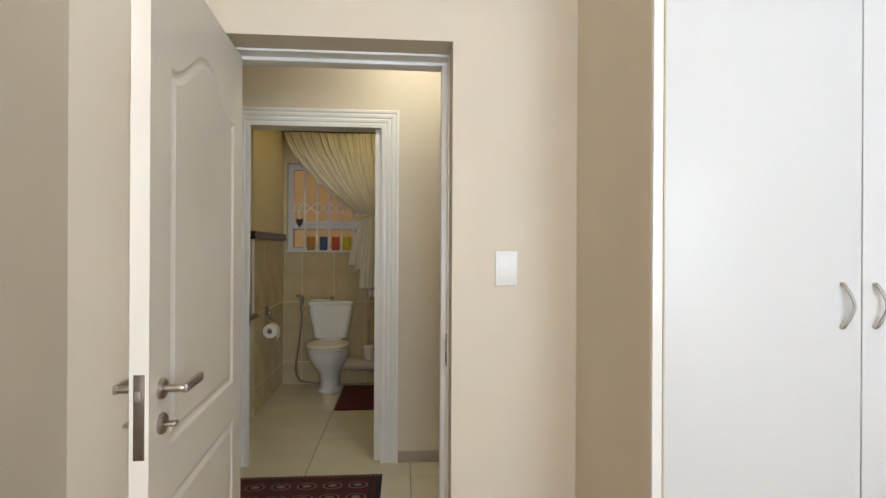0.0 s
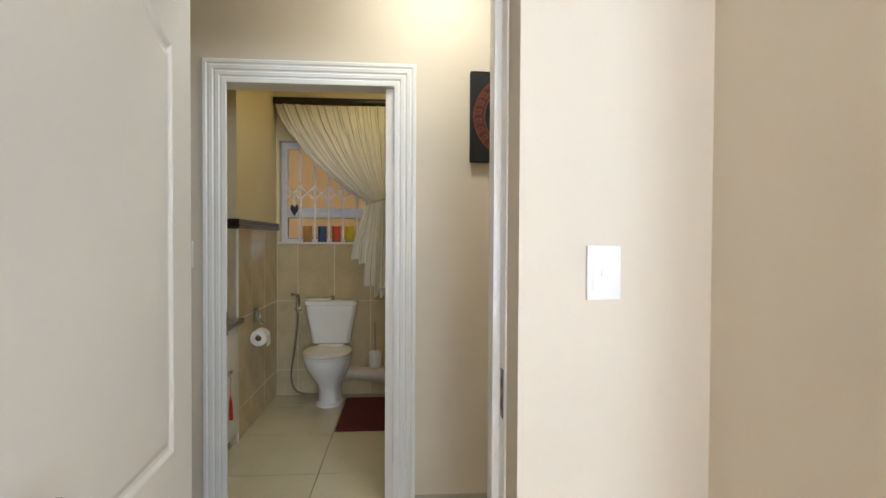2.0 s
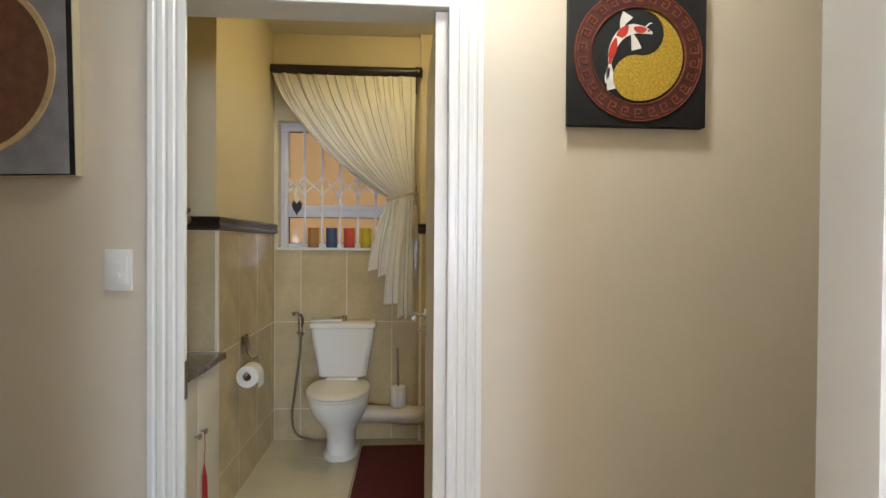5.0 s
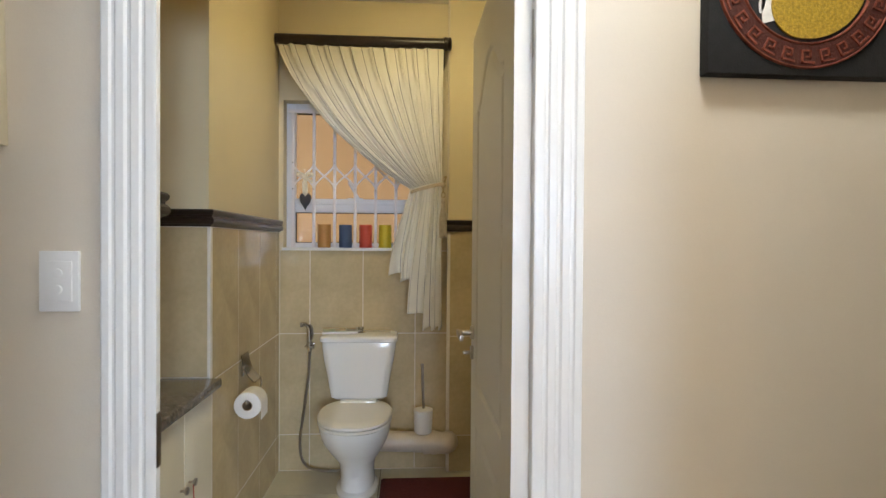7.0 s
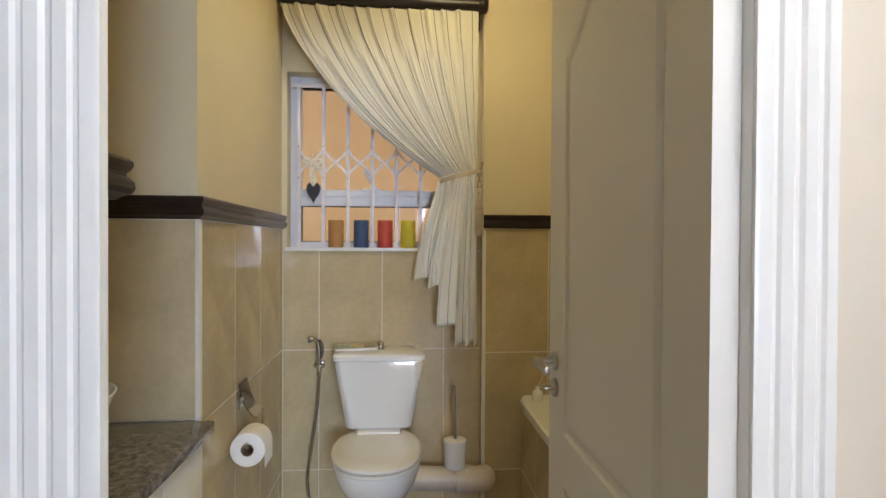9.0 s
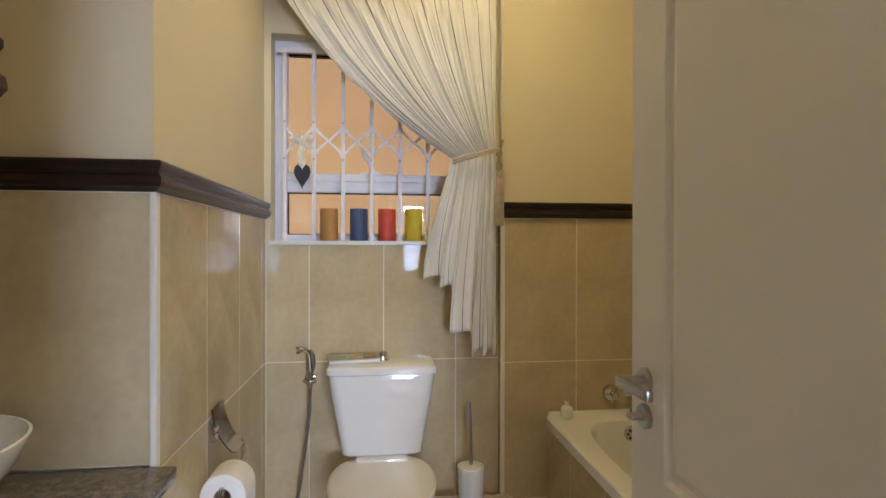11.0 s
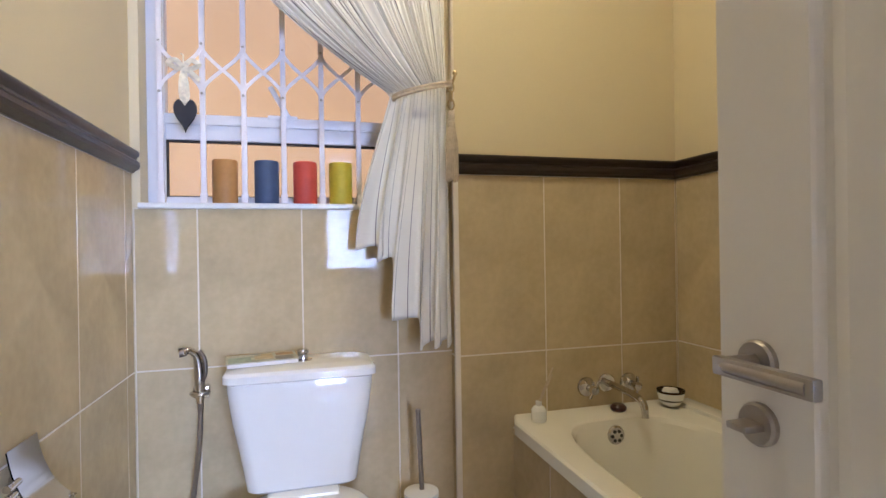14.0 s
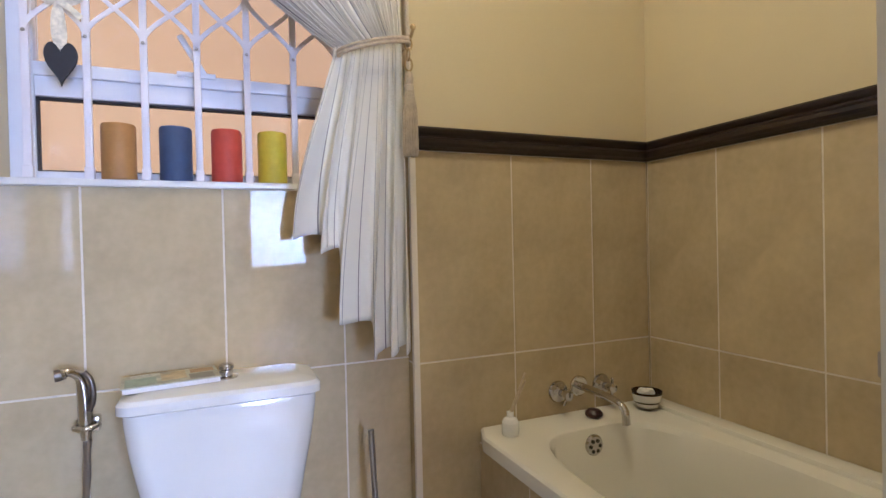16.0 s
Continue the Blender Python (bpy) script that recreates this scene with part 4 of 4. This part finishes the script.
part("pan_back", boxed(TX - 0.10, TX + 0.10, 7.15, 7.345, 0.20, 0.452, 0.02), CERAMIC, toilet)
part("seat", loft([egg(TX, 7.240, 6.802, 0.176, 0.397), egg(TX, 7.240, 6.795, 0.184, 0.400), egg(TX, 7.240, 6.795, 0.184, 0.412), egg(TX, 7.240, 6.802, 0.178, 0.415)]), SEAT, toilet)
part("lid", loft([egg(TX, 7.240, 6.800, 0.180, 0.417), egg(TX, 7.243, 6.793, 0.186, 0.421), egg(TX, 7.243, 6.793, 0.186, 0.430), egg(TX, 7.240, 6.803, 0.178, 0.436), egg(TX, 7.20, 6.86, 0.130, 0.440), egg(TX, 7.15, 6.95, 0.05, 0.442)]), SEAT, toilet)
for s in (-0.07, 0.07):
    part("hinge_cap", lathe([(0, 0.41), (0.014, 0.41), (0.014, 0.440), (0, 0.443)], pose(TX + s, 7.205, 0), 16), SEAT, toilet)
part("cistern", loft([rounded(TX - w, TX + w, y, 7.345 + 0.008 * min(1.0, k / 2), z, r) for k, (w, y, z, r) in enumerate((
    (0.140, 7.190, 0.450, 0.035), (0.150, 7.180, 0.458, 0.035), (0.160, 7.172, 0.52, 0.04), (0.172, 7.166, 0.59, 0.04), (0.184, 7.163, 0.65, 0.04),
    (0.191, 7.162, 0.695, 0.04), (0.196, 7.164, 0.733, 0.04), (0.198, 7.168, 0.757, 0.04)))]), CERAMIC, toilet)
part("cistern_lid", loft([rounded(TX - 0.198, TX + 0.198, 7.166, 7.353, 0.757, 0.03), rounded(TX - 0.206, TX + 0.206, 7.158, 7.354, 0.762, 0.03), rounded(TX - 0.206, TX + 0.206, 7.158, 7.354, 0.780, 0.03),
                          rounded(TX - 0.200, TX + 0.200, 7.164, 7.354, 0.789, 0.03), rounded(TX - 0.17, TX + 0.17, 7.19, 7.34, 0.796, 0.03)]), CERAMIC, toilet)
part("flush_button", lathe([(0.026, 0.793), (0.026, 0.799), (0.014, 0.801), (0.014, 0.814), (0.017, 0.817), (0.017, 0.824), (0.013, 0.828), (0, 0.829)], pose(TX + 0.004, 7.262, 0), 24), CHROME, toilet, "chrome flush button")

pipe = base("drain_pipe", (-0.62, 7.25, 0.145), "cream plastic drain pipe behind the toilet", "pipe")
part("straight", tube([(-0.88, 7.245, 0.204), (-0.50, 7.245, 0.186)], 0.054, 24), PIPE, pipe)
for x in (-0.586, -0.540):
    part("collar", tube([(x - 0.010, 7.245, 0.163 - 0.047 * x), (x + 0.010, 7.245, 0.163 - 0.047 * x)], 0.064, 24), PIPE, pipe)
part("socket", tube([(-0.590, 7.245, 0.190), (-0.520, 7.245, 0.187)], 0.060, 24), PIPE, pipe)
part("elbow", tube(bend([(-0.530, 7.245, 0.187), (-0.495, 7.245, 0.185), (-0.470, 7.255, 0.182), (-0.458, 7.288, 0.176)], 8), 0.058, 24), PIPE, pipe)

brush = base("toilet_brush", (-0.600, 7.245, 0.246), "white toilet brush pot with a steel handle", "toilet brush")
part("pot", lathe([(0, 0.246), (0.044, 0.246), (0.048, 0.250), (0.053, 0.365), (0.053, 0.372), (0.048, 0.374), (0.030, 0.376), (0.012, 0.378), (0, 0.378)], pose(-0.600, 7.245, 0)), PLASTIC, brush)
part("handle", tube([(-0.598, 7.245, 0.376), (-0.606, 7.250, 0.622)], 0.0075, 14), STEEL, brush, "brushed steel handle")

# bidet spray
spray = base("bidet_spray", (-1.24, 7.32, 0.0), "chrome hand spray on a wall hook with a steel hose", "hand spray")
part("wall_bracket", boxed(-1.252, -1.208, 7.318, 7.349, 0.694, 0.728, 0.006), CHROME, spray)
part("holder_ring", tube([(-1.230 + 0.022 * math.cos(a), 7.306 + 0.016 * math.sin(a), 0.712) for a in (2 * math.pi * k / 24 for k in range(25))], 0.006, 14), CHROME, spray)
part("handset", tube(bend([(-1.230, 7.306, 0.684), (-1.230, 7.304, 0.73), (-1.231, 7.303, 0.785), (-1.236, 7.298, 0.820), (-1.252, 7.288, 0.838), (-1.268, 7.280, 0.836)], 8), lambda s: 0.010 + 0.005 * math.sin(math.pi * min(1, s * 1.6)) + 0.003 * (s > 0.9), 16), CHROME, spray)
part("trigger", tube(bend([(-1.228, 7.290, 0.835), (-1.214, 7.286, 0.815), (-1.212, 7.288, 0.775), (-1.220, 7.292, 0.750)], 6), 0.006, 14), DARK_STEEL, spray, "dark trigger lever")
part("nozzle", lathe([(0, 0), (0.012, 0), (0.013, 0.004), (0.013, 0.014), (0, 0.014)], pose(-1.264, 7.281, 0.836, 0, -95, 12), 18), DARK_STEEL, spray)
part("hose", tube(bend([(-1.230, 7.315, 0.690), (-1.236, 7.312, 0.55), (-1.262, 7.315, 0.35), (-1.285, 7.325, 0.16), (-1.255, 7.318, 0.05), (-1.16, 7.30, 0.020), (-1.04, 7.31, 0.016)], 14), lambda s: 0.0075 + 0.0009 * math.sin(s * 600), 10), STEEL, spray, "ribbed steel hose")

# book on the cistern
book = base("book", (-1.05, 7.25, 0.796), "worn booklet with green and cream cover on the cistern", "book")
bm_m = pose(-1.058, 7.268, 0.797, 0, 0, 8)
part("page_block", place(boxed(-0.094, 0.094, -0.060, 0.060, 0.001, 0.011), bm_m), PAPER, book)
part("cover", place(boxed(-0.097, 0.097, -0.062, 0.062, 0.011, 0.0130, 0.0008), bm_m), material("pale green cover", (0.50, 0.50, 0.40), 0.45, scale=25, vary=0.35, bump=0), book)
for k, (a, b, c, d, col) in enumerate(((-0.09, -0.03, -0.055, 0.02, (0.34, 0.42, 0.34)), (-0.02, 0.03, -0.03, 0.05, (0.60, 0.50, 0.30)), (0.035, 0.085, -0.05, 0.0, (0.25, 0.24, 0.20)), (-0.08, 0.0, 0.03, 0.055, (0.62, 0.60, 0.52)), (0.04, 0.09, 0.012, 0.05, (0.45, 0.30, 0.14)))):
    part("cover_patch", place(boxed(a, b, c, d, 0.0128, 0.0134), bm_m), material("cover print", col, 0.45, scale=40, vary=0.3, bump=0), book)

# toilet roll
roll = base("toilet_roll_holder", (-1.375, 6.72, 0.60), "chrome holder with a hinged flap and a white paper roll", "toilet roll holder")
part("wall_plate", boxed(LEFT_X + 0.006, LEFT_X + 0.016, 6.690, 6.740, 0.705, 0.755, 0.004), CHROME, roll)
for z in (0.735, 0.751):
    part("knob", lathe([(0, 0), (0.006, 0), (0.007, 0.004), (0.006, 0.034), (0, 0.035)], pose(-1.388, 6.645, z, -90), 16), CHROME, roll)
plate = bmesh.new()
side = [bend([(-1.400, y, 0.800), (-1.392, y, 0.760), (-1.376, y, 0.720), (-1.352, y, 0.690), (-1.338, y, 0.684)], 6) for y in (6.668, 6.765)]
for a, b in ((0, 0.0), (1, 0.002)):
    rows = [[plate.verts.new(p + Vector((b, 0, b))) for p in line] for line in side]
    for k in range(len(rows[0]) - 1):
        plate.faces.new((rows[0][k], rows[0][k + 1], rows[1][k + 1], rows[1][k]))
part("flap", plate, CHROME, roll, "curved chrome flap")
part("arm", tube(bend([(-1.345, 6.755, 0.690), (-1.340, 6.760, 0.660), (-1.340, 6.735, 0.632), (-1.340, 6.68, 0.630), (-1.340, 6.552, 0.630)], 8), 0.005, 14), CHROME, roll)
part("arm_tip", lathe([(0, 0), (0.007, 0), (0.007, 0.016), (0, 0.018)], pose(-1.340, 6.552, 0.628, 0, 0, 0), 14), CHROME, roll)
rm = pose(-1.340, 6.560, 0.618, -90)
pr = part("paper_roll", lathe([(0.020, 0), (0.050, 0), (0.0545, 0.002), (0.055, 0.006), (0.055, 0.096), (0.053, 0.100), (0.020, 0.100), (0.020, 0)], rm, 36), PAPER, roll, "white toilet paper roll")
part("core", lathe([(0.0205, -0.001), (0.0205, 0.101), (0.0185, 0.101), (0.0185, -0.001), (0.0205, -0.001)], rm, 28), CARDBOARD, pr)
part("loose_sheet", slab([(0, 0), (0.095, 0), (0.095, 0.060), (0.080, 0.062), (0.05, 0.058), (0.02, 0.063), (0, 0.06)], 0.001, pose(-1.2855, 6.562, 0.560, 90, 0, 90)), PAPER, pr)

# ---- basin ----
counter = solo("counter", boxed(-2.045, -1.362, NIB_Y + 0.002, ALCOVE_Y - 0.010, 0.760, 0.792, 0.006), GRANITE, "dark grey-brown polished granite basin counter", "counter")
cab = base("cabinet", (-1.7, 6.11, 0), "cream painted vanity cabinet under the granite counter", "cabinet")
part("body", boxed(-2.045, -1.418, NIB_Y + 0.002, ALCOVE_Y - 0.010, 0.07, 0.759), CABINET, cab)
part("plinth", boxed(-2.045, -1.455, NIB_Y + 0.002, ALCOVE_Y - 0.010, 0.0, 0.069), DADO, cab)
for y0, y1 in ((NIB_Y + 0.004, 6.108), (6.112, ALCOVE_Y - 0.012)):
    d = part("door", boxed(-1.417, -1.399, y0, y1, 0.075, 0.752, 0.003), CABINET, cab)
    ky = y1 - 0.03 if y0 < 6.0 else y0 + 0.03
    part("knob", lathe([(0.004, 0), (0.004, 0.012), (0.012, 0.018), (0.012, 0.024), (0, 0.027)], pose(-1.399, ky, 0.50, 0, 90, 0), 16), STEEL, d)
tassel = base("tassel", (-1.384, 6.155, 0.18), "red thread tassel hanging on the cabinet door knob", "tassel")
part("cord", tube([(-1.386, 6.142, 0.505), (-1.386, 6.15, 0.44), (-1.386, 6.142, 0.36)], 0.0015, 6), RED_THREAD, tassel)
th = bmesh.new()
for k in range(16):
    a, r = 2.4 * k, 0.010 * math.sqrt(k / 16)
    tube([(-1.386, 6.142, 0.365), (-1.384 + r * math.cos(a), 6.142 + r * math.sin(a), 0.31), (-1.382 + 1.2 * r * math.cos(a), 6.142 + 1.2 * r * math.sin(a), 0.215)], 0.0018, 5, th)
part("threads", th, RED_THREAD, tassel)
solo("basin", lathe([(0, 0.793), (0.075, 0.793), (0.085, 0.797), (0.125, 0.83), (0.160, 0.875), (0.181, 0.920), (0.182, 0.925), (0.177, 0.926), (0.155, 0.885), (0.115, 0.84), (0.06, 0.815), (0, 0.810)], pose(-1.70, 6.10, 0), 48), CERAMIC, "round white ceramic vessel basin on the granite counter", "basin")

# ---- bath ----
BX0, BX1, BY0, BY1, BZ = -0.298, RIGHT_X - T, BATH_Y0 + T, PIER_Y - T, 0.560


def bath_ring(x0, x1, y0, y1, z, power, n=72):
    out = []
    cx, cy = (x0 + x1) / 2, (y0 + y1) / 2
    for k in range(n):
        a = 2 * math.pi * (k + 0.5) / n
        c, s = math.cos(a), math.sin(a)
        r = (abs(c) ** power + abs(s) ** power) ** (-1 / power)
        out.append(Vector((cx + (x1 - x0) / 2 * r * c, cy + (y1 - y0) / 2 * r * s, z)))
    return out


bath = base("bathtub", (0.04, 6.45, 0), "white acrylic bathtub with a tiled front panel", "bathtub")
part("tub", loft([bath_ring(BX0, BX1, BY0, BY1, BZ - 0.040, 60), bath_ring(BX0, BX1, BY0, BY1, BZ - 0.006, 60), bath_ring(BX0 + 0.006, BX1 - 0.004, BY0 + 0.004, BY1 - 0.004, BZ, 60),
                  bath_ring(BX0 + 0.070, BX1 - 0.105, BY0 + 0.10, BY1 - 0.120, BZ - 0.001, 5), bath_ring(BX0 + 0.080, BX1 - 0.115, BY0 + 0.11, BY1 - 0.130, BZ - 0.006, 4.5),
                  bath_ring(BX0 + 0.086, BX1 - 0.121, BY0 + 0.12, BY1 - 0.136, BZ - 0.02, 4.2), bath_ring(BX0 + 0.096, BX1 - 0.128, BY0 + 0.16, BY1 - 0.150, BZ - 0.12, 4),
                  bath_ring(BX0 + 0.11, BX1 - 0.13, BY0 + 0.26, BY1 - 0.19, BZ - 0.33, 3.6), bath_ring(BX0 + 0.15, BX1 - 0.17, BY0 + 0.36, BY1 - 0.25, BZ - 0.39, 3.2),
                  bath_ring(BX0 + 0.22, BX1 - 0.24, BY0 + 0.5, BY1 - 0.36, BZ - 0.40, 3)], bottom=False), ACRYLIC, bath)
part("raised_ledge", boxed(BX1 - 0.066, BX1 - 0.001, BY0 + 0.004, BY1 - 0.050, BZ - 0.010, BZ + 0.013, 0.009), ACRYLIC, bath)
part("overflow", lathe([(0, 0.010), (0.008, 0.011), (0.026, 0.009), (0.031, 0.004), (0.032, 0), (0, 0)], pose(0.022, BY1 - 0.137, 0.506, 88), 28), CHROME, bath, "chrome overflow grille")
# no openings cut: thin black discs paint the shade of the grille's holes
dark_discs = bmesh.new()
for k in range(6):
    a = math.pi * k / 3
    lathe([(0, 0), (0.0055, 0), (0.0055, 0.001), (0, 0.001)], pose(0.022 + 0.016 * math.cos(a), BY1 - 0.1475, 0.506 + 0.016 * math.sin(a), 88), 10, dark_discs)
part("overflow_hole_shade", dark_discs, SEAL_AND_SHADE, bath)


def bath_tap(x, z, turn):
    tp = base("bath_tap", (x, PIER_Y, z), "chrome wall bath tap with a bar lever", "tap")
    part("rose", lathe([(0, 0), (0.033, 0), (0.034, 0.004), (0.031, 0.010), (0.018, 0.014), (0.011, 0.020), (0.011, 0.045), (0.014, 0.047), (0.014, 0.062), (0, 0.064)], pose(x, PIER_Y - T, z, 90), 24), CHROME, tp)
    a = radians(turn)
    part("lever", tube([(x - 0.032 * math.cos(a), PIER_Y - T - 0.054, z - 0.032 * math.sin(a)), (x + 0.032 * math.cos(a), PIER_Y - T - 0.054, z + 0.032 * math.sin(a))], 0.0045, 10), CHROME, tp)
    return tp


bath_tap(-0.002, 0.630, 58)
bath_tap(0.165, 0.632, 86)
sp = base("bath_spout", (0.082, PIER_Y, 0.63), "chrome curved wall bath spout", "spout")
part("rose", lathe([(0, 0), (0.032, 0), (0.032, 0.005), (0.028, 0.009), (0, 0.010)], pose(0.078, PIER_Y - T, 0.638, 90), 24), CHROME, sp)
part("pipe", tube(bend([(0.078, PIER_Y - T - 0.005, 0.638), (0.082, 7.22, 0.637), (0.087, 7.14, 0.630), (0.091, 7.105, 0.612), (0.092, 7.098, 0.572)], 10), 0.0115, 16), CHROME, sp)
solo("soap", lathe([(0, 0), (0.020, 0), (0.026, 0.006), (0.026, 0.014), (0.018, 0.022), (0, 0.024)], pose(0.078, 7.222, BZ + 0.0005), 20), material("dark brown soap", (0.05, 0.015, 0.012), 0.35), "dark brown bar of soap on the bath rim", "soap")
STRIPE_DARK = material("dark brown glaze", (0.030, 0.016, 0.012), 0.2)
bowls = base("soap_bowl", (0.272, 7.205, BZ + 0.004), "small dark and cream striped bowl of white soap", "bowl")
bz = BZ + 0.005
rings = [(0.020, 0.0), (0.032, 0.008), (0.037, 0.018), (0.041, 0.024), (0.043, 0.034), (0.045, 0.046), (0.046, 0.054)]
for k, (a, b) in enumerate(zip(rings, rings[1:])):
    part("band", lathe([a, b], pose(0.272, 7.205, bz), 32), STRIPE_DARK if k in (2, 5) else CERAMIC, bowls)
part("inside", lathe([(0, 0.004), (0.030, 0.012), (0.042, 0.048), (0.046, 0.054)], pose(0.272, 7.205, bz), 32), STRIPE_DARK, bowls, "dark glazed inside")
part("foot", lathe([(0, 0), (0.020, 0)], pose(0.272, 7.205, bz), 32), STRIPE_DARK, bowls)
for dx, dy in ((-0.012, -0.006), (0.014, 0.004), (0.0, 0.016)):
    part("soap_piece", lathe([(0, 0.030), (0.016, 0.034), (0.018, 0.046), (0.012, 0.056), (0, 0.058)], pose(0.272 + dx, 7.205 + dy, bz), 14), PAPER, bowls)
diff = base("reed_diffuser", (-0.222, 7.205, BZ), "small white bottle with two reeds on the bath rim", "reed diffuser")
part("bottle", lathe([(0, 0), (0.022, 0), (0.024, 0.004), (0.024, 0.036), (0.018, 0.046), (0.010, 0.050), (0.010, 0.064), (0, 0.064)], pose(-0.222, 7.205, BZ + 0.001), 24), CERAMIC, diff)
part("reed", tube([(-0.222, 7.205, BZ + 0.06), (-0.165, 7.215, BZ + 0.165)], 0.0032, 8), ROPE, diff)
part("reed", tube([(-0.220, 7.203, BZ + 0.06), (-0.180, 7.19, BZ + 0.150)], 0.0026, 8), ROPE, diff)

mat_ob = base("bath_mat", (-0.58, 6.92, 0), "dark red cotton bath mat on the tiles", "bath mat")
part("cotton", boxed(-0.820, -0.330, 6.500, 7.200, 0.0, 0.016, 0.007), MAT, mat_ob)
part("hem", boxed(-0.826, -0.325, 6.493, 7.207, 0.0, 0.007, 0.002), MAT, mat_ob)

# ---- tiles ----
GAP = 0.0046
_cache = {}


def tile_mesh(key, mat):
    if (key, mat.name) not in _cache:
        a, b, c = key
        _cache[(key, mat.name)] = mesh("tile", boxed(-a / 2, a / 2, -b / 2, b / 2, -c / 2, c / 2, 0.0012), mat, True)
    return _cache[(key, mat.name)]


def tile(parent, x0, x1, y0, y1, z0, z1, mat, name="tile"):
    key = (round(x1 - x0, 4), round(y1 - y0, 4), round(z1 - z0, 4))
    ob = new(name, tile_mesh(key, mat))
    ob.parent = parent
    ob.location = ((x0 + x1) / 2, (y0 + y1) / 2, (z0 + z1) / 2)


def tiled(name, plane, at, side, cuts, rows, label):
    """Tiles on a wall. plane: the axis that the wall faces along; at: its face; side: the way it faces; cuts and rows: the joints."""
    lo, hi = cuts[0], cuts[-1]
    a, b = sorted((at, at + side * 0.005))
    bed = boxed(a, b, lo, hi, rows[0], rows[-1]) if plane == "x" else boxed(lo, hi, a, b, rows[0], rows[-1])
    top = setting(name, bed, GROUT, label, "wall tiles")
    a, b = sorted((at + side * 0.0006, at + side * (T - 0.0018)))
    for c0, c1 in zip(cuts, cuts[1:]):
        for r0, r1 in zip(rows, rows[1:]):
            q = (c0 + GAP / 2, c1 - GAP / 2)
            z = (r0 + GAP / 2, r1 - GAP / 2)
            if plane == "x":
                tile(top, a, b, *q, *z, TILE)
            else:
                tile(top, *q, a, b, *z, TILE)


ROWS = [0.0, 0.205, 0.775, DADO_Z0]
BATH_ROWS = [0.0, 0.205, 0.765, DADO_Z0 + 0.010]
tiled("wall_tiles_window", "y", BATH_Y1, -1, [LEFT_X + T, -1.238, -0.942, -0.646, PIER_X - 0.001], [0.0, 0.205, 0.775, 1.245], "beige glazed tiles under the bathroom window")
tiled("wall_tiles_window_side", "y", BATH_Y1, -1, [-0.500, PIER_X - 0.001], [1.245, DADO_Z0], "beige glazed tile strip beside the window")
tiled("wall_tiles_toilet", "x", LEFT_X, 1, [ALCOVE_Y, 6.660, 6.975, 7.285, BATH_Y1 - T], ROWS, "beige glazed tiles beside the toilet")
tiled("wall_tiles_alcove", "y", ALCOVE_Y, -1, [-2.05, -1.700, LEFT_X], [0.792, DADO_Z0], "beige glazed tiles beside the basin")
tiled("wall_tiles_basin_back", "x", -2.05, 1, [NIB_Y, 6.12, ALCOVE_Y - T], [0.792, DADO_Z0], "beige glazed tiles behind the basin")
tiled("wall_tiles_bath_end", "y", PIER_Y, -1, [PIER_X, -0.148, 0.145, RIGHT_X - T], BATH_ROWS, "beige glazed tiles over the bath taps")
tiled("wall_tiles_pier_side", "x", PIER_X, -1, [PIER_Y, BATH_Y1 - T], BATH_ROWS, "narrow beige tiles on the side of the pier")
tiled("wall_tiles_bath_side", "x", RIGHT_X, -1, [BATH_Y0 + T, 5.87, 6.160, 6.450, 6.740, 7.030, PIER_Y - T], BATH_ROWS, "beige glazed tiles along the bath")
tiled("wall_tiles_door_side", "y", BATH_Y0, 1, [-0.380, -0.10, 0.19, RIGHT_X - T], BATH_ROWS, "beige glazed tiles beside the bathroom door")
tiled("bath_panel", "x", BX0 + 0.030, -1, [BATH_Y0 + T, 5.87, 6.16, 6.45, 6.74, 7.03, PIER_Y - T], [0.0, 0.205, BZ - 0.042], "beige tiled front panel of the bath")
setting("trim_corner_toilet", boxed(LEFT_X - 0.002, LEFT_X + T + 0.003, ALCOVE_Y - T - 0.003, ALCOVE_Y + 0.010, 0.0, DADO_Z0, 0.003), TRIM, "white tile edging on the corner", "tile trim")
setting("trim_corner_pier", boxed(PIER_X - T - 0.002, PIER_X + 0.008, PIER_Y - T - 0.003, PIER_Y + 0.004, 0.0, DADO_Z0, 0.003), TRIM, "white tile edging on the pier", "tile trim")
setting("conduit", tube([(PIER_X - 0.006, 7.296, DADO_Z1), (PIER_X - 0.006, 7.296, TOP)], 0.006, 8), PAINT, "thin painted conduit above the pier", "conduit")

# floor tiles
xs = [-0.835 + 0.592 * k for k in range(-5, 6)]
ys = [4.318] + [4.694 + 0.592 * k for k in range(6)]
for x0, x1 in zip(xs, xs[1:]):
    for y0, y1 in zip(ys, ys[1:]):
        if x0 < 2.0 and x1 > -3.2:
            tile(floor_base, x0 + GAP / 2, x1 - GAP / 2, y0 + GAP / 2, y1 - GAP / 2, -0.010, 0.0, FLOOR, "floor_tile")
